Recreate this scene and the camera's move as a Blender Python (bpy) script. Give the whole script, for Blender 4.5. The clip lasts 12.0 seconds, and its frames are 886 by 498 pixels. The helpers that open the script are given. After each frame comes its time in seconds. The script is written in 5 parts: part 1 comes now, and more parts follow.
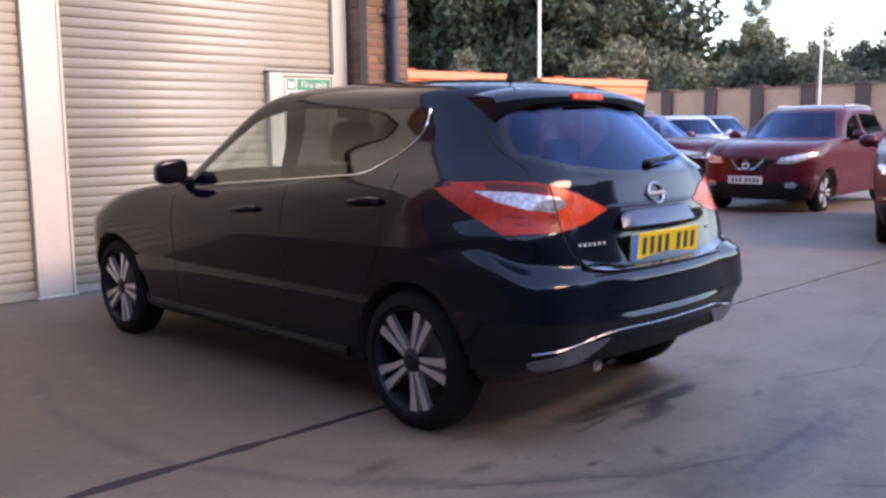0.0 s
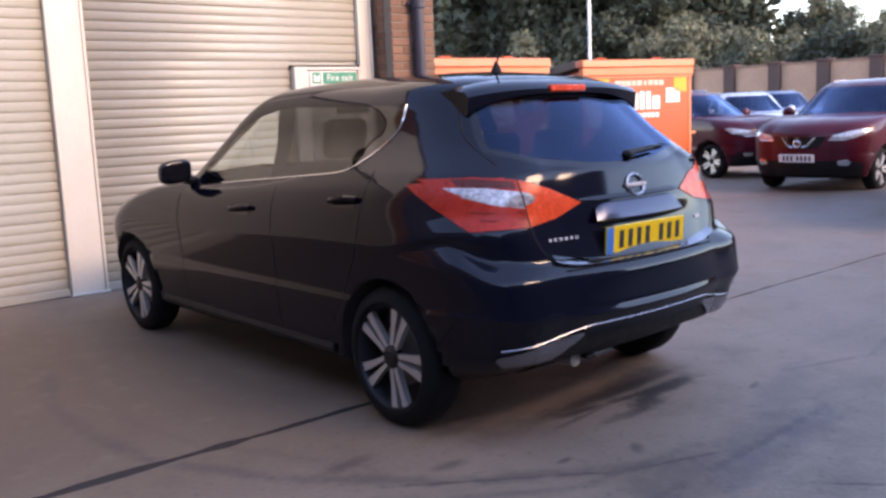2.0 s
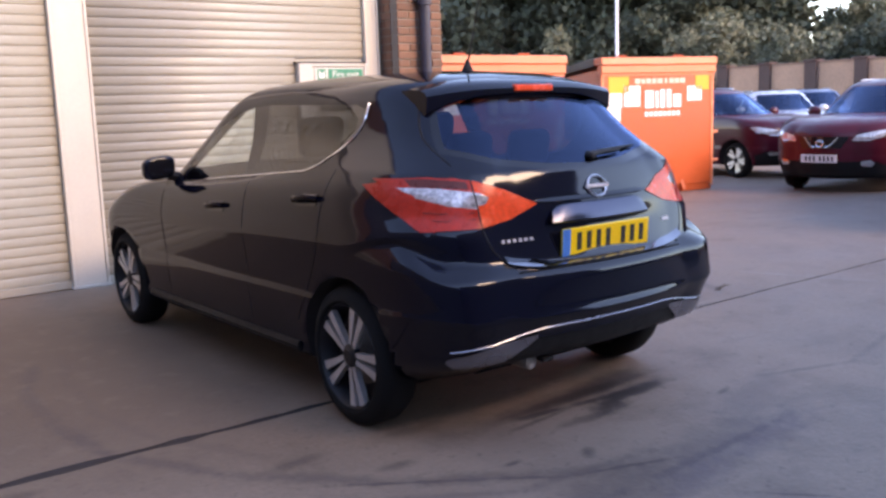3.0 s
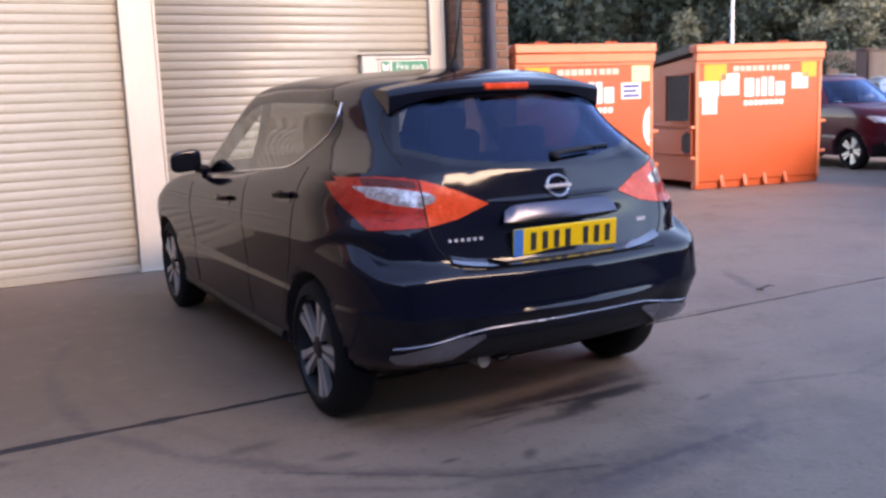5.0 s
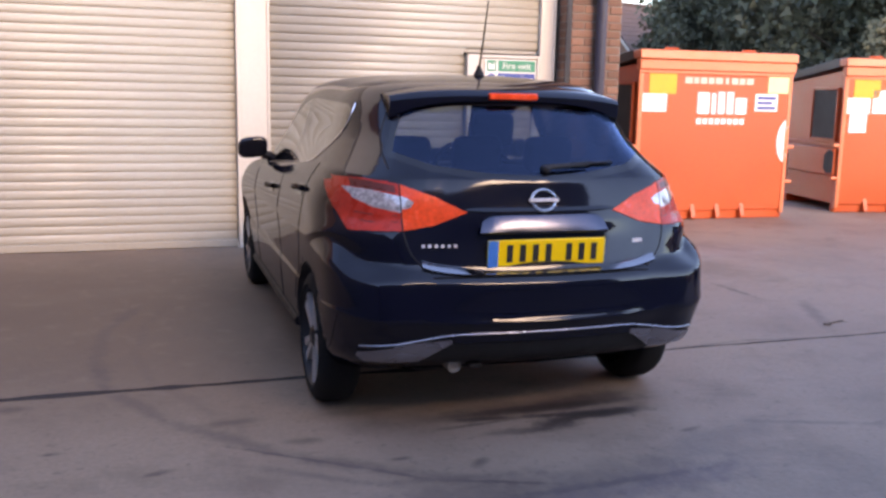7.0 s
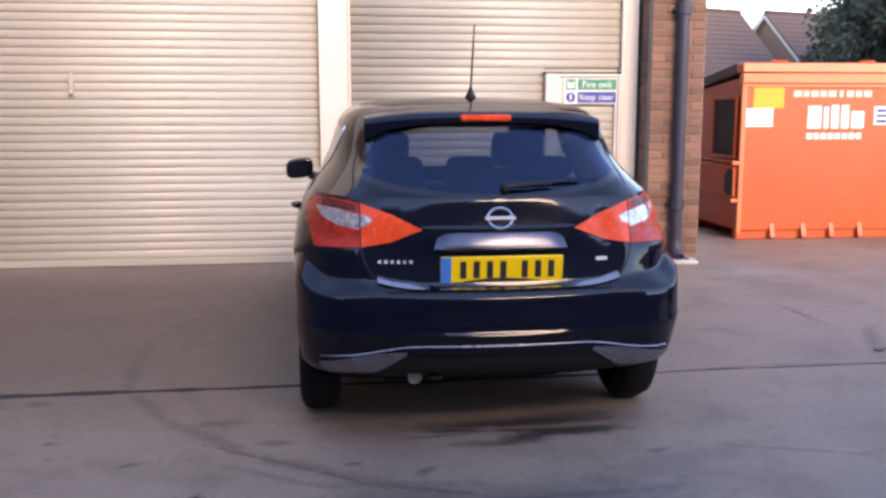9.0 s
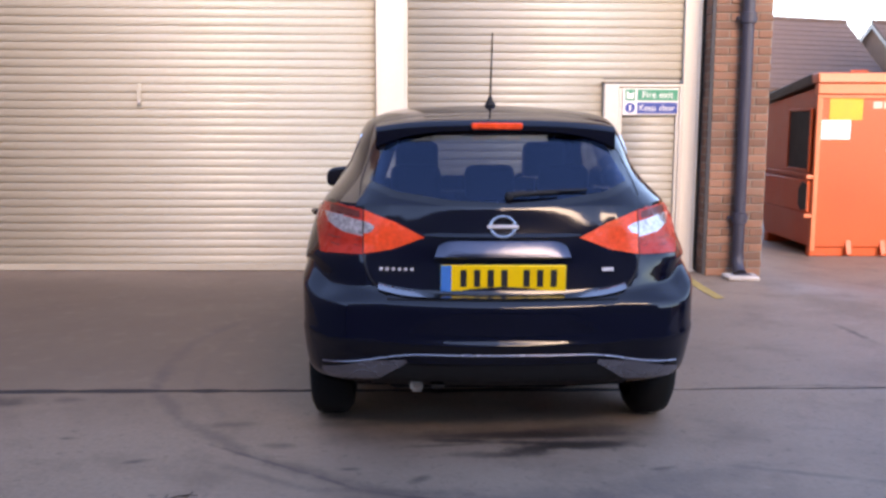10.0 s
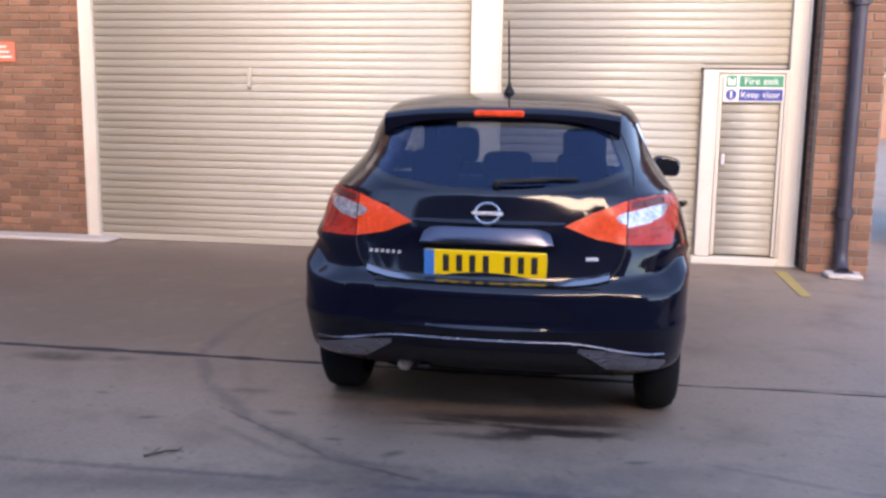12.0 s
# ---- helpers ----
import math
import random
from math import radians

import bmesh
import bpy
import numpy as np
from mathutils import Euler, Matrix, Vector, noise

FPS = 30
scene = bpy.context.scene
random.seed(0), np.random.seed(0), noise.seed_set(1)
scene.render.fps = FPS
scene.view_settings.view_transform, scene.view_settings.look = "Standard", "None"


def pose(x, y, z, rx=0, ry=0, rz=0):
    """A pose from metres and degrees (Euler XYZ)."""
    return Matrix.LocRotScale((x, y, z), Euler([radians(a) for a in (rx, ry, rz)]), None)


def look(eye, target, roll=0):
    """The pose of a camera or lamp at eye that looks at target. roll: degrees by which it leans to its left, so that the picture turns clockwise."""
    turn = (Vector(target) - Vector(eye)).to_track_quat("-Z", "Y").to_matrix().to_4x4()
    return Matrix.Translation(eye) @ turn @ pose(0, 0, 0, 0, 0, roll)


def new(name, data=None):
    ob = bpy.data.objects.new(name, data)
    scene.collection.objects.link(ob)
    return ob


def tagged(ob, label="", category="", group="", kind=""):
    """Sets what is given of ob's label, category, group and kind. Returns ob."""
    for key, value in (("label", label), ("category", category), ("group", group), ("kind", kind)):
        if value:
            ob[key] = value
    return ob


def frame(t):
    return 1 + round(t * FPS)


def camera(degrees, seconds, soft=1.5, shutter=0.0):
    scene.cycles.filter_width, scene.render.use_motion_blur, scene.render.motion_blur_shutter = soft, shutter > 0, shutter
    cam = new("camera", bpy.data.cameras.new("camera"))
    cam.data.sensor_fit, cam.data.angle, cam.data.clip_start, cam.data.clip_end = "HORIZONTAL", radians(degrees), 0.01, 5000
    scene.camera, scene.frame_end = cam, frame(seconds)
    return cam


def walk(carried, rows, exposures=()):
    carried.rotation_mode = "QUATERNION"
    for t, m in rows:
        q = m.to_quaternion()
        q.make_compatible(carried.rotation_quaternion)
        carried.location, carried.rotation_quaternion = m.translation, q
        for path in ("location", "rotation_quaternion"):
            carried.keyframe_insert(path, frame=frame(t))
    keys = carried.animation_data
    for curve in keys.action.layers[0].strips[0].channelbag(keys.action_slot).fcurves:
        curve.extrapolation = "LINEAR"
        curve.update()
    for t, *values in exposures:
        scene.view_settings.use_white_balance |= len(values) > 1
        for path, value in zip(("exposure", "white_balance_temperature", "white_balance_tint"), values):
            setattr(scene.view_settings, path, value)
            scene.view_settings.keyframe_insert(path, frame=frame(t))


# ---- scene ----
cam = camera(51.3, 12.0, soft=2.8)
PATH = [
    (0, (-0.013, 0.037, 1.288), (1.374, 1.453, 1.022), -0.6),
    (0.5, (0.015, 0.003, 1.297), (1.369, 1.448, 1.016), -0.9),
    (1, (0.081, -0.017, 1.292), (1.425, 1.435, 1.001), -1.6),
    (1.5, (0.172, -0.094, 1.311), (1.464, 1.406, 1.026), -1.9),
    (2, (0.288, -0.226, 1.331), (1.557, 1.291, 1.034), -2.4),
    (2.5, (0.406, -0.374, 1.35), (1.652, 1.158, 1.029), -1.3),
    (3, (0.557, -0.426, 1.334), (1.76, 1.143, 1.031), -2.0),
    (3.2, (0.608, -0.461, 1.347), (1.800, 1.115, 1.035), -1.6),
    (4.8, (1.088, -0.827, 1.348), (2.056, 0.899, 1.055), -2.5),
    (5, (1.15, -0.87, 1.365), (2.101, 0.86, 1.042), -2.2),
    (5.5, (1.308, -1.018, 1.381), (2.153, 0.768, 1.072), -1.7),
    (6, (1.476, -1.166, 1.39), (2.198, 0.67, 1.059), -0.9),
    (6.5, (1.649, -1.219, 1.384), (2.312, 0.639, 1.054), -0.6),
    (6.7, (1.726, -1.227, 1.409), (2.372, 0.637, 1.075), 0.3),
    (8.5, (2.44, -1.496, 1.448), (2.788, 0.445, 1.115), 0.9),
    (9, (2.67, -1.588, 1.451), (2.918, 0.374, 1.149), -0.0),
    (9.5, (2.888, -1.638, 1.451), (3.085, 0.328, 1.144), -0.7),
    (10, (3.063, -1.603, 1.431), (3.105, 0.377, 1.155), 0.2),
    (10.5, (3.275, -1.653, 1.452), (3.253, 0.322, 1.143), -0.1),
    (11, (3.53, -1.745, 1.457), (3.377, 0.224, 1.143), 1.0),
    (11.5, (3.684, -1.674, 1.431), (3.429, 0.285, 1.12), 0.1),
    (12, (3.852, -1.644, 1.458), (3.525, 0.304, 1.142), 0.8),
]
walk(cam, [(t, look(eye, target, roll)) for t, eye, target, roll in PATH], exposures=[(0, 2.92, 10600, 31), (6, 2.92, 10500, 31), (8.5, 2.95, 10400, 30), (12, 3.08, 10000, 26)])

# ---- world and light ----
SUN_DIR = Vector((0.27, -0.86, 0.43)).normalized()  # towards the sun
world = bpy.data.worlds.new("world")
scene.world = world
world.use_nodes = True
wn = world.node_tree.nodes
sky = wn.new("ShaderNodeTexSky")
sky.sky_type, sky.sun_disc = "NISHITA", False
sky.sun_elevation = math.asin(SUN_DIR.z)
sky.sun_rotation = math.atan2(SUN_DIR.x, SUN_DIR.y)
sky.dust_density, sky.air_density, sky.ozone_density = 0.1, 1.0, 7.0
wn["Background"].inputs["Strength"].default_value = 0.15
world.node_tree.links.new(sky.outputs[0], wn["Background"].inputs["Color"])
sun = new("sun", bpy.data.lights.new("sun", "SUN"))
sun.data.energy, sun.data.angle, sun.data.color = 0.72, radians(28), (1.0, 0.92, 0.80)
sun.matrix_world = look(SUN_DIR * 40, (0, 0, 0))


# ---- materials ----
def mat(name, color, rough=0.6, metal=0.0, var=0.15, scale=6.0, fine=60.0, bump=0.0, coat=0.0, dirt=0.0, dirt_color=(0.1, 0.085, 0.07), island=0.0, spec=0.5, obj_random=0.0, coat_rough=0.03, coat_ior=1.5):
    """A painted or stony surface: two scales of variation, dirt patches and a fine relief."""
    m = bpy.data.materials.new(name)
    m.use_nodes = True
    nt = m.node_tree
    n, l = nt.nodes, nt.links
    b = n["Principled BSDF"]
    geo = n.new("ShaderNodeNewGeometry")
    big = n.new("ShaderNodeTexNoise")
    big.inputs["Scale"].default_value, big.inputs["Detail"].default_value = scale, 5
    small = n.new("ShaderNodeTexNoise")
    small.inputs["Scale"].default_value, small.inputs["Detail"].default_value = fine, 3
    l.new(geo.outputs["Position"], big.inputs["Vector"])
    l.new(geo.outputs["Position"], small.inputs["Vector"])
    add = n.new("ShaderNodeMath"); add.operation = "ADD"
    l.new(big.outputs["Fac"], add.inputs[0]); l.new(small.outputs["Fac"], add.inputs[1])
    rng = n.new("ShaderNodeMapRange")
    rng.inputs["From Min"].default_value, rng.inputs["From Max"].default_value = 0.6, 1.4
    rng.inputs["To Min"].default_value, rng.inputs["To Max"].default_value = 1 - var, 1 + var
    l.new(add.outputs[0], rng.inputs["Value"])
    val = rng.outputs[0]
    if obj_random:
        oi = n.new("ShaderNodeObjectInfo")
        r2 = n.new("ShaderNodeMapRange")
        r2.inputs["To Min"].default_value, r2.inputs["To Max"].default_value = 1 - obj_random, 1 + obj_random
        l.new(oi.outputs["Random"], r2.inputs["Value"])
        mu = n.new("ShaderNodeMath"); mu.operation = "MULTIPLY"
        l.new(val, mu.inputs[0]); l.new(r2.outputs[0], mu.inputs[1]); val = mu.outputs[0]
    if island:
        r3 = n.new("ShaderNodeMapRange")
        r3.inputs["To Min"].default_value, r3.inputs["To Max"].default_value = 1 - island, 1 + island
        l.new(geo.outputs["Random Per Island"], r3.inputs["Value"])
        mu = n.new("ShaderNodeMath"); mu.operation = "MULTIPLY"
        l.new(val, mu.inputs[0]); l.new(r3.outputs[0], mu.inputs[1]); val = mu.outputs[0]
    col = n.new("ShaderNodeVectorMath"); col.operation = "SCALE"
    col.inputs[0].default_value = color
    l.new(val, col.inputs["Scale"])
    out = col.outputs[0]
    if dirt:
        dn = n.new("ShaderNodeTexNoise")
        dn.inputs["Scale"].default_value, dn.inputs["Detail"].default_value, dn.inputs["Roughness"].default_value = scale * 0.7, 8, 0.65
        l.new(geo.outputs["Position"], dn.inputs["Vector"])
        ramp = n.new("ShaderNodeMapRange")
        ramp.inputs["From Min"].default_value, ramp.inputs["From Max"].default_value, ramp.inputs["To Max"].default_value = 0.5, 0.75, dirt
        l.new(dn.outputs["Fac"], ramp.inputs["Value"])
        mx = n.new("ShaderNodeMix"); mx.data_type = "RGBA"
        mx.inputs["B"].default_value = (*dirt_color, 1)
        l.new(ramp.outputs[0], mx.inputs["Factor"]); l.new(out, mx.inputs["A"]); out = mx.outputs["Result"]
    l.new(out, b.inputs["Base Color"])
    rr = n.new("ShaderNodeMapRange")
    rr.inputs["From Min"].default_value, rr.inputs["From Max"].default_value = 0.3, 0.7
    rr.inputs["To Min"].default_value, rr.inputs["To Max"].default_value = max(rough - 0.06 * (rough > 0.15), 0.01), min(rough + 0.08 * (rough > 0.15) + 0.01, 1)
    l.new(big.outputs["Fac"], rr.inputs["Value"]); l.new(rr.outputs[0], b.inputs["Roughness"])
    b.inputs["Metallic"].default_value = metal
    b.inputs["Specular IOR Level"].default_value = spec
    b.inputs["Coat Weight"].default_value = coat
    b.inputs["Coat Roughness"].default_value = coat_rough
    b.inputs["Coat IOR"].default_value = coat_ior
    if bump:
        bp = n.new("ShaderNodeBump")
        bp.inputs["Strength"].default_value, bp.inputs["Distance"].default_value = 0.5, bump
        l.new(small.outputs["Fac"], bp.inputs["Height"]); l.new(bp.outputs[0], b.inputs["Normal"])
    return m


def glass_mat(name, tint, gloss=(1.0, 1.0, 1.0), front=0.09):
    """Thin tinted glass: clear through, glossy by the Fresnel law. gloss: colour laid over the reflection."""
    m = bpy.data.materials.new(name)
    m.use_nodes = True
    nt = m.node_tree
    n, l = nt.nodes, nt.links
    n.remove(n["Principled BSDF"])
    tr, gl = n.new("ShaderNodeBsdfTransparent"), n.new("ShaderNodeBsdfGlossy")
    fr, mx = n.new("ShaderNodeLayerWeight"), n.new("ShaderNodeMixShader")
    pw, ma = n.new("ShaderNodeMath"), n.new("ShaderNodeMath")
    pw.operation, ma.operation = "POWER", "MULTIPLY_ADD"
    pw.inputs[1].default_value, ma.inputs[1].default_value, ma.inputs[2].default_value = 5.0, 1 - front, front
    tr.inputs["Color"].default_value = (*tint, 1)
    gl.inputs["Roughness"].default_value = 0.05
    gl.inputs["Color"].default_value = (*gloss, 1)
    l.new(fr.outputs["Facing"], pw.inputs[0]); l.new(pw.outputs[0], ma.inputs[0])
    l.new(ma.outputs[0], mx.inputs[0]); l.new(tr.outputs[0], mx.inputs[1]); l.new(gl.outputs[0], mx.inputs[2])
    l.new(mx.outputs[0], n["Material Output"].inputs["Surface"])
    return m


def ground_mat():
    """Old yard concrete: brown by the building, greyer in the open, with oil, damp, tyre scuffs and grit; a few patches
    carry light and shade as colour.
    """
    m = mat("yard_concrete", (0.218, 0.155, 0.114), 0.66, var=0.20, scale=0.9, fine=42, bump=0.004, dirt=0.4, dirt_color=(0.171, 0.126, 0.103), spec=0.45)
    n, l = m.node_tree.nodes, m.node_tree.links
    b = n["Principled BSDF"]
    src = b.inputs["Base Color"].links[0].from_socket
    geo = next(x for x in n if x.bl_idname == "ShaderNodeNewGeometry")
    noises = {}

    def noise_at(freq):
        if freq not in noises:
            nz = n.new("ShaderNodeTexNoise")
            nz.inputs["Scale"].default_value, nz.inputs["Detail"].default_value, nz.inputs["Roughness"].default_value = freq, 6, 0.62
            l.new(geo.outputs["Position"], nz.inputs["Vector"])
            noises[freq] = nz.outputs["Fac"]
        return noises[freq]

    def patch(src, cx, cy, rx, ry, turn, color, amount, wob=0.5, freq=5.0, soft=0.5):
        mp = n.new("ShaderNodeMapping")
        mp.vector_type = "TEXTURE"
        mp.inputs["Location"].default_value = (cx, cy, 0)
        mp.inputs["Rotation"].default_value = (0, 0, radians(turn))
        mp.inputs["Scale"].default_value = (rx, ry, 1)
        l.new(geo.outputs["Position"], mp.inputs["Vector"])
        ln = n.new("ShaderNodeVectorMath"); ln.operation = "LENGTH"
        l.new(mp.outputs[0], ln.inputs[0])
        w = n.new("ShaderNodeMath"); w.operation = "MULTIPLY_ADD"
        l.new(noise_at(freq), w.inputs[0]); w.inputs[1].default_value = wob * 2; l.new(ln.outputs["Value"], w.inputs[2])
        r = n.new("ShaderNodeMapRange"); r.interpolation_type = "SMOOTHSTEP"
        r.inputs["From Min"].default_value, r.inputs["From Max"].default_value = 1 + wob - soft, 1 + wob + soft * 0.4
        r.inputs["To Min"].default_value, r.inputs["To Max"].default_value = amount, 0.0
        l.new(w.outputs[0], r.inputs["Value"])
        mx = n.new("ShaderNodeMix"); mx.data_type = "RGBA"
        mx.inputs["B"].default_value = (*color, 1)
        l.new(r.outputs[0], mx.inputs["Factor"]); l.new(src, mx.inputs["A"])
        return mx.outputs["Result"]
    for args in STAINS_AND_SHADE:
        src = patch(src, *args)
    for pts, width, color, amount in STROKES:
        for (x0, y0), (x1, y1) in zip(pts, pts[1:]):
            ln_ = math.hypot(x1 - x0, y1 - y0)
            src = patch(src, (x0 + x1) / 2, (y0 + y1) / 2, ln_ * 0.62, width, math.degrees(math.atan2(y1 - y0, x1 - x0)), color, amount, 0.9, 14.0, 0.9)
    # blotches of old damp and worn pale patches
    for freq, lo, hi, amount, color in ((0.8, 0.48, 0.70, 0.50, (0.125, 0.082, 0.058)), (2.6, 0.52, 0.70, 0.50, (0.105, 0.070, 0.052)), (6.1, 0.55, 0.72, 0.22, (0.270, 0.205, 0.160)), (17.0, 0.59, 0.70, 0.60, (0.085, 0.058, 0.046))):
        r = n.new("ShaderNodeMapRange")
        r.inputs["From Min"].default_value, r.inputs["From Max"].default_value, r.inputs["To Max"].default_value = lo, hi, amount
        l.new(noise_at(freq), r.inputs["Value"])
        mx = n.new("ShaderNodeMix"); mx.data_type = "RGBA"
        mx.inputs["B"].default_value = (*color, 1)
        l.new(r.outputs[0], mx.inputs["Factor"]); l.new(src, mx.inputs["A"]); src = mx.outputs["Result"]
    # grit: tiny dark and pale specks
    for freq, lo, color in ((55.0, 0.66, (0.06, 0.045, 0.04)), (38.0, 0.755, (0.21, 0.18, 0.16))):
        r = n.new("ShaderNodeMapRange")
        r.inputs["From Min"].default_value, r.inputs["From Max"].default_value, r.inputs["To Max"].default_value = lo, lo + 0.05, 0.7
        l.new(noise_at(freq), r.inputs["Value"])
        mx = n.new("ShaderNodeMix"); mx.data_type = "RGBA"
        mx.inputs["B"].default_value = (*color, 1)
        l.new(r.outputs[0], mx.inputs["Factor"]); l.new(src, mx.inputs["A"]); src = mx.outputs["Result"]
    l.new(src, b.inputs["Base Color"])
    return m


OIL = (0.024, 0.016, 0.014)
GREY = (0.103, 0.084, 0.079)
SCUFF = (0.066, 0.049, 0.046)
STAINS_AND_SHADE = [
    # pale worn patch, also offsetting the car's shade by lighter colour
    (3.5, 2.25, 1.5, 0.75, 2, (0.26, 0.185, 0.140), 0.5, 0.6, 2.2, 0.9),
    (6.35, 5.6, 0.38, 1.1, 5, (0.124, 0.082, 0.057), 0.7, 0.9, 5.0, 0.9),
    (6.30, 6.3, 0.30, 0.35, 0, (0.207, 0.171, 0.146), 0.5, 0.9, 7.0, 0.8),
    (4.2, 5.0, 1.2, 1.6, 0, (0.121, 0.089, 0.072), 0.6, 0.5, 1.5, 0.9),
    # browner slab left of the car, with part of the shade there as colour
    (0.2, 5.3, 3.0, 1.9, 0, (0.107, 0.072, 0.050), 0.85, 0.3, 0.9, 0.7),
    # middle, half sizes, turn, colour, amount, raggedness, grain, softness
    (1.5, 4.7, 1.7, 2.1, 0, (0.095, 0.064, 0.046), 0.75, 0.4, 1.1, 0.8),
    (0.6, 3.9, 2.0, 1.2, 10, (0.121, 0.082, 0.058), 0.6, 0.6, 1.6, 0.9),
    (14.0, -1.0, 9.5, 9.0, 20, GREY, 0.85, 0.3, 0.5, 0.6),
    (1.0, -2.0, 6.0, 2.6, 0, GREY, 0.45, 0.5, 0.7, 0.8),
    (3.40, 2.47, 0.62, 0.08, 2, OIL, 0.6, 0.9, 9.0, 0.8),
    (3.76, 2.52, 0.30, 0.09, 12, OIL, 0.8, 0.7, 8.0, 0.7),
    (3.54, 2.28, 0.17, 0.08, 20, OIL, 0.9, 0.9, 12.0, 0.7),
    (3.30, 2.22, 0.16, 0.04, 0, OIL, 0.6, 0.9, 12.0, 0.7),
    (3.40, 1.69, 0.85, 0.17, 1, SCUFF, 0.5, 1.0, 7.0, 0.9),
    (2.35, 1.52, 0.95, 0.14, 12, SCUFF, 0.45, 1.0, 7.0, 0.9),
    (4.15, 1.95, 0.5, 0.14, 18, SCUFF, 0.4, 1.0, 7.0, 0.9),
    (0.88, 3.00, 0.24, 0.10, 3, OIL, 0.8, 0.5, 7.0, 0.7),
    (1.25, 3.03, 0.09, 0.05, 0, OIL, 0.55, 0.6, 9.0, 0.7),
    (2.15, 2.63, 0.12, 0.05, 10, OIL, 0.55, 0.8, 9.0, 0.8),
    (2.68, 2.62, 0.16, 0.06, 0, OIL, 0.5, 0.9, 9.0, 0.8),
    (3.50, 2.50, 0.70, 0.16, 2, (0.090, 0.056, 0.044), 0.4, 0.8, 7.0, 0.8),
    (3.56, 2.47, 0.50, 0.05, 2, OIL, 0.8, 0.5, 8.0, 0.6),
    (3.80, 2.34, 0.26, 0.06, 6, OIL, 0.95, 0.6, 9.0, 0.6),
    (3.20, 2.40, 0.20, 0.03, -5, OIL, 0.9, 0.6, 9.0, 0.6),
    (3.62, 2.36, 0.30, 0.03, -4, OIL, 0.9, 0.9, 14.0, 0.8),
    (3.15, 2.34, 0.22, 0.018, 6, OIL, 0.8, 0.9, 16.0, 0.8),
    (3.05, 1.95, 0.06, 0.03, 40, OIL, 0.7, 0.9, 16.0, 0.8),
    (2.75, 2.06, 0.05, 0.02, 0, OIL, 0.7, 0.9, 16.0, 0.8),
    (4.05, 2.05, 0.07, 0.02, 15, OIL, 0.6, 0.9, 16.0, 0.8),
    (1.85, 2.16, 0.07, 0.025, 20, OIL, 0.7, 0.9, 16.0, 0.8),
    (1.45, 2.45, 0.05, 0.02, 0, OIL, 0.7, 0.9, 16.0, 0.8),
    (2.55, 1.50, 1.20, 0.10, 4, OIL, 0.25, 1.0, 9.0, 0.9),
    (2.9, 2.35, 0.5, 0.22, -30, (0.21, 0.15, 0.118), 0.35, 0.9, 6.0, 0.9),
    (2.43, 2.34, 0.10, 0.04, 0, OIL, 0.5, 0.9, 9.0, 0.8),
    (6.1, 3.75, 0.5, 0.06, 62, OIL, 0.5, 0.9, 9.0, 0.8),
    (6.9, 6.2, 0.9, 0.5, 20, (0.23, 0.20, 0.18), 0.5, 0.9, 3.0, 0.8),
]
STROKES = [
    ([(4.05, 1.64), (3.41, 1.57), (2.95, 1.50)], 0.11, (0.084, 0.062, 0.072), 0.5),
    ([(2.14, 2.34), (2.61, 2.00), (2.82, 1.84), (3.21, 1.70)], 0.016, OIL, 0.8),
    ([(3.20, 1.30), (3.35, 1.12), (3.40, 0.90)], 0.014, OIL, 0.8),
    ([(6.65, 3.74), (6.80, 3.30), (6.96, 2.81)], 0.022, (0.23, 0.21, 0.20), 0.55),
    ([(6.00, 4.75), (6.02, 4.26)], 0.03, OIL, 0.8),
    ([(1.5, 1.58), (3.1, 1.62), (3.9, 1.66)], 0.03, SCUFF, 0.7),
    ([(4.6, 3.20), (5.2, 3.26), (5.6, 3.22)], 0.018, OIL, 0.55),
    ([(1.75, 4.9), (1.59, 4.35), (1.56, 3.75), (1.62, 3.25), (1.90, 2.70), (2.35, 2.20), (2.74, 1.92), (3.05, 1.73)], 0.055, SCUFF, 0.6),
    ([(1.95, 5.0), (1.80, 4.4), (1.76, 3.8), (1.84, 3.3), (2.10, 2.75)], 0.04, SCUFF, 0.18),
    ([(2.2, 2.12), (2.6, 1.86), (3.2, 1.80)], 0.03, SCUFF, 0.5),
    ([(4.3, 2.1), (4.9, 1.9), (5.8, 2.1)], 0.025, SCUFF, 0.45),
]
M_GROUND = ground_mat()
M_SILT = mat("joint_silt", (0.035, 0.028, 0.026), 0.9, var=0.3, scale=12)
# for the added unseen walls; tone set for what the car reflects
M_YARD_WALL = mat("dark_wall", (0.125, 0.125, 0.150), 0.9, var=0.2, scale=2)
M_BRICK = mat("red_brick", (0.200, 0.094, 0.058), 0.85, var=0.25, scale=9, fine=90, bump=0.004, obj_random=0.3, dirt=0.3)
M_BRICK_JOINED = mat("red_brick_joined", (0.200, 0.094, 0.058), 0.85, var=0.25, scale=9, fine=90, bump=0.004, island=0.3, dirt=0.3)
M_MORTAR = mat("mortar", (0.225, 0.19, 0.16), 0.95, var=0.2, scale=4, fine=120, bump=0.002)
M_SHUTTER = mat("cream_shutter_paint", (0.375, 0.340, 0.278), 0.42, var=0.05, scale=1.6, fine=25, dirt=0.2, dirt_color=(0.33, 0.30, 0.25), obj_random=0.03)
M_WHITE = mat("white_frame_paint", (0.55, 0.495, 0.42), 0.5, var=0.06, scale=3, fine=40, dirt=0.2, dirt_color=(0.45, 0.38, 0.3))
M_RECESS_SHADE = mat("brown_recess_shade", (0.055, 0.040, 0.033), 0.9, var=0.3, scale=6)
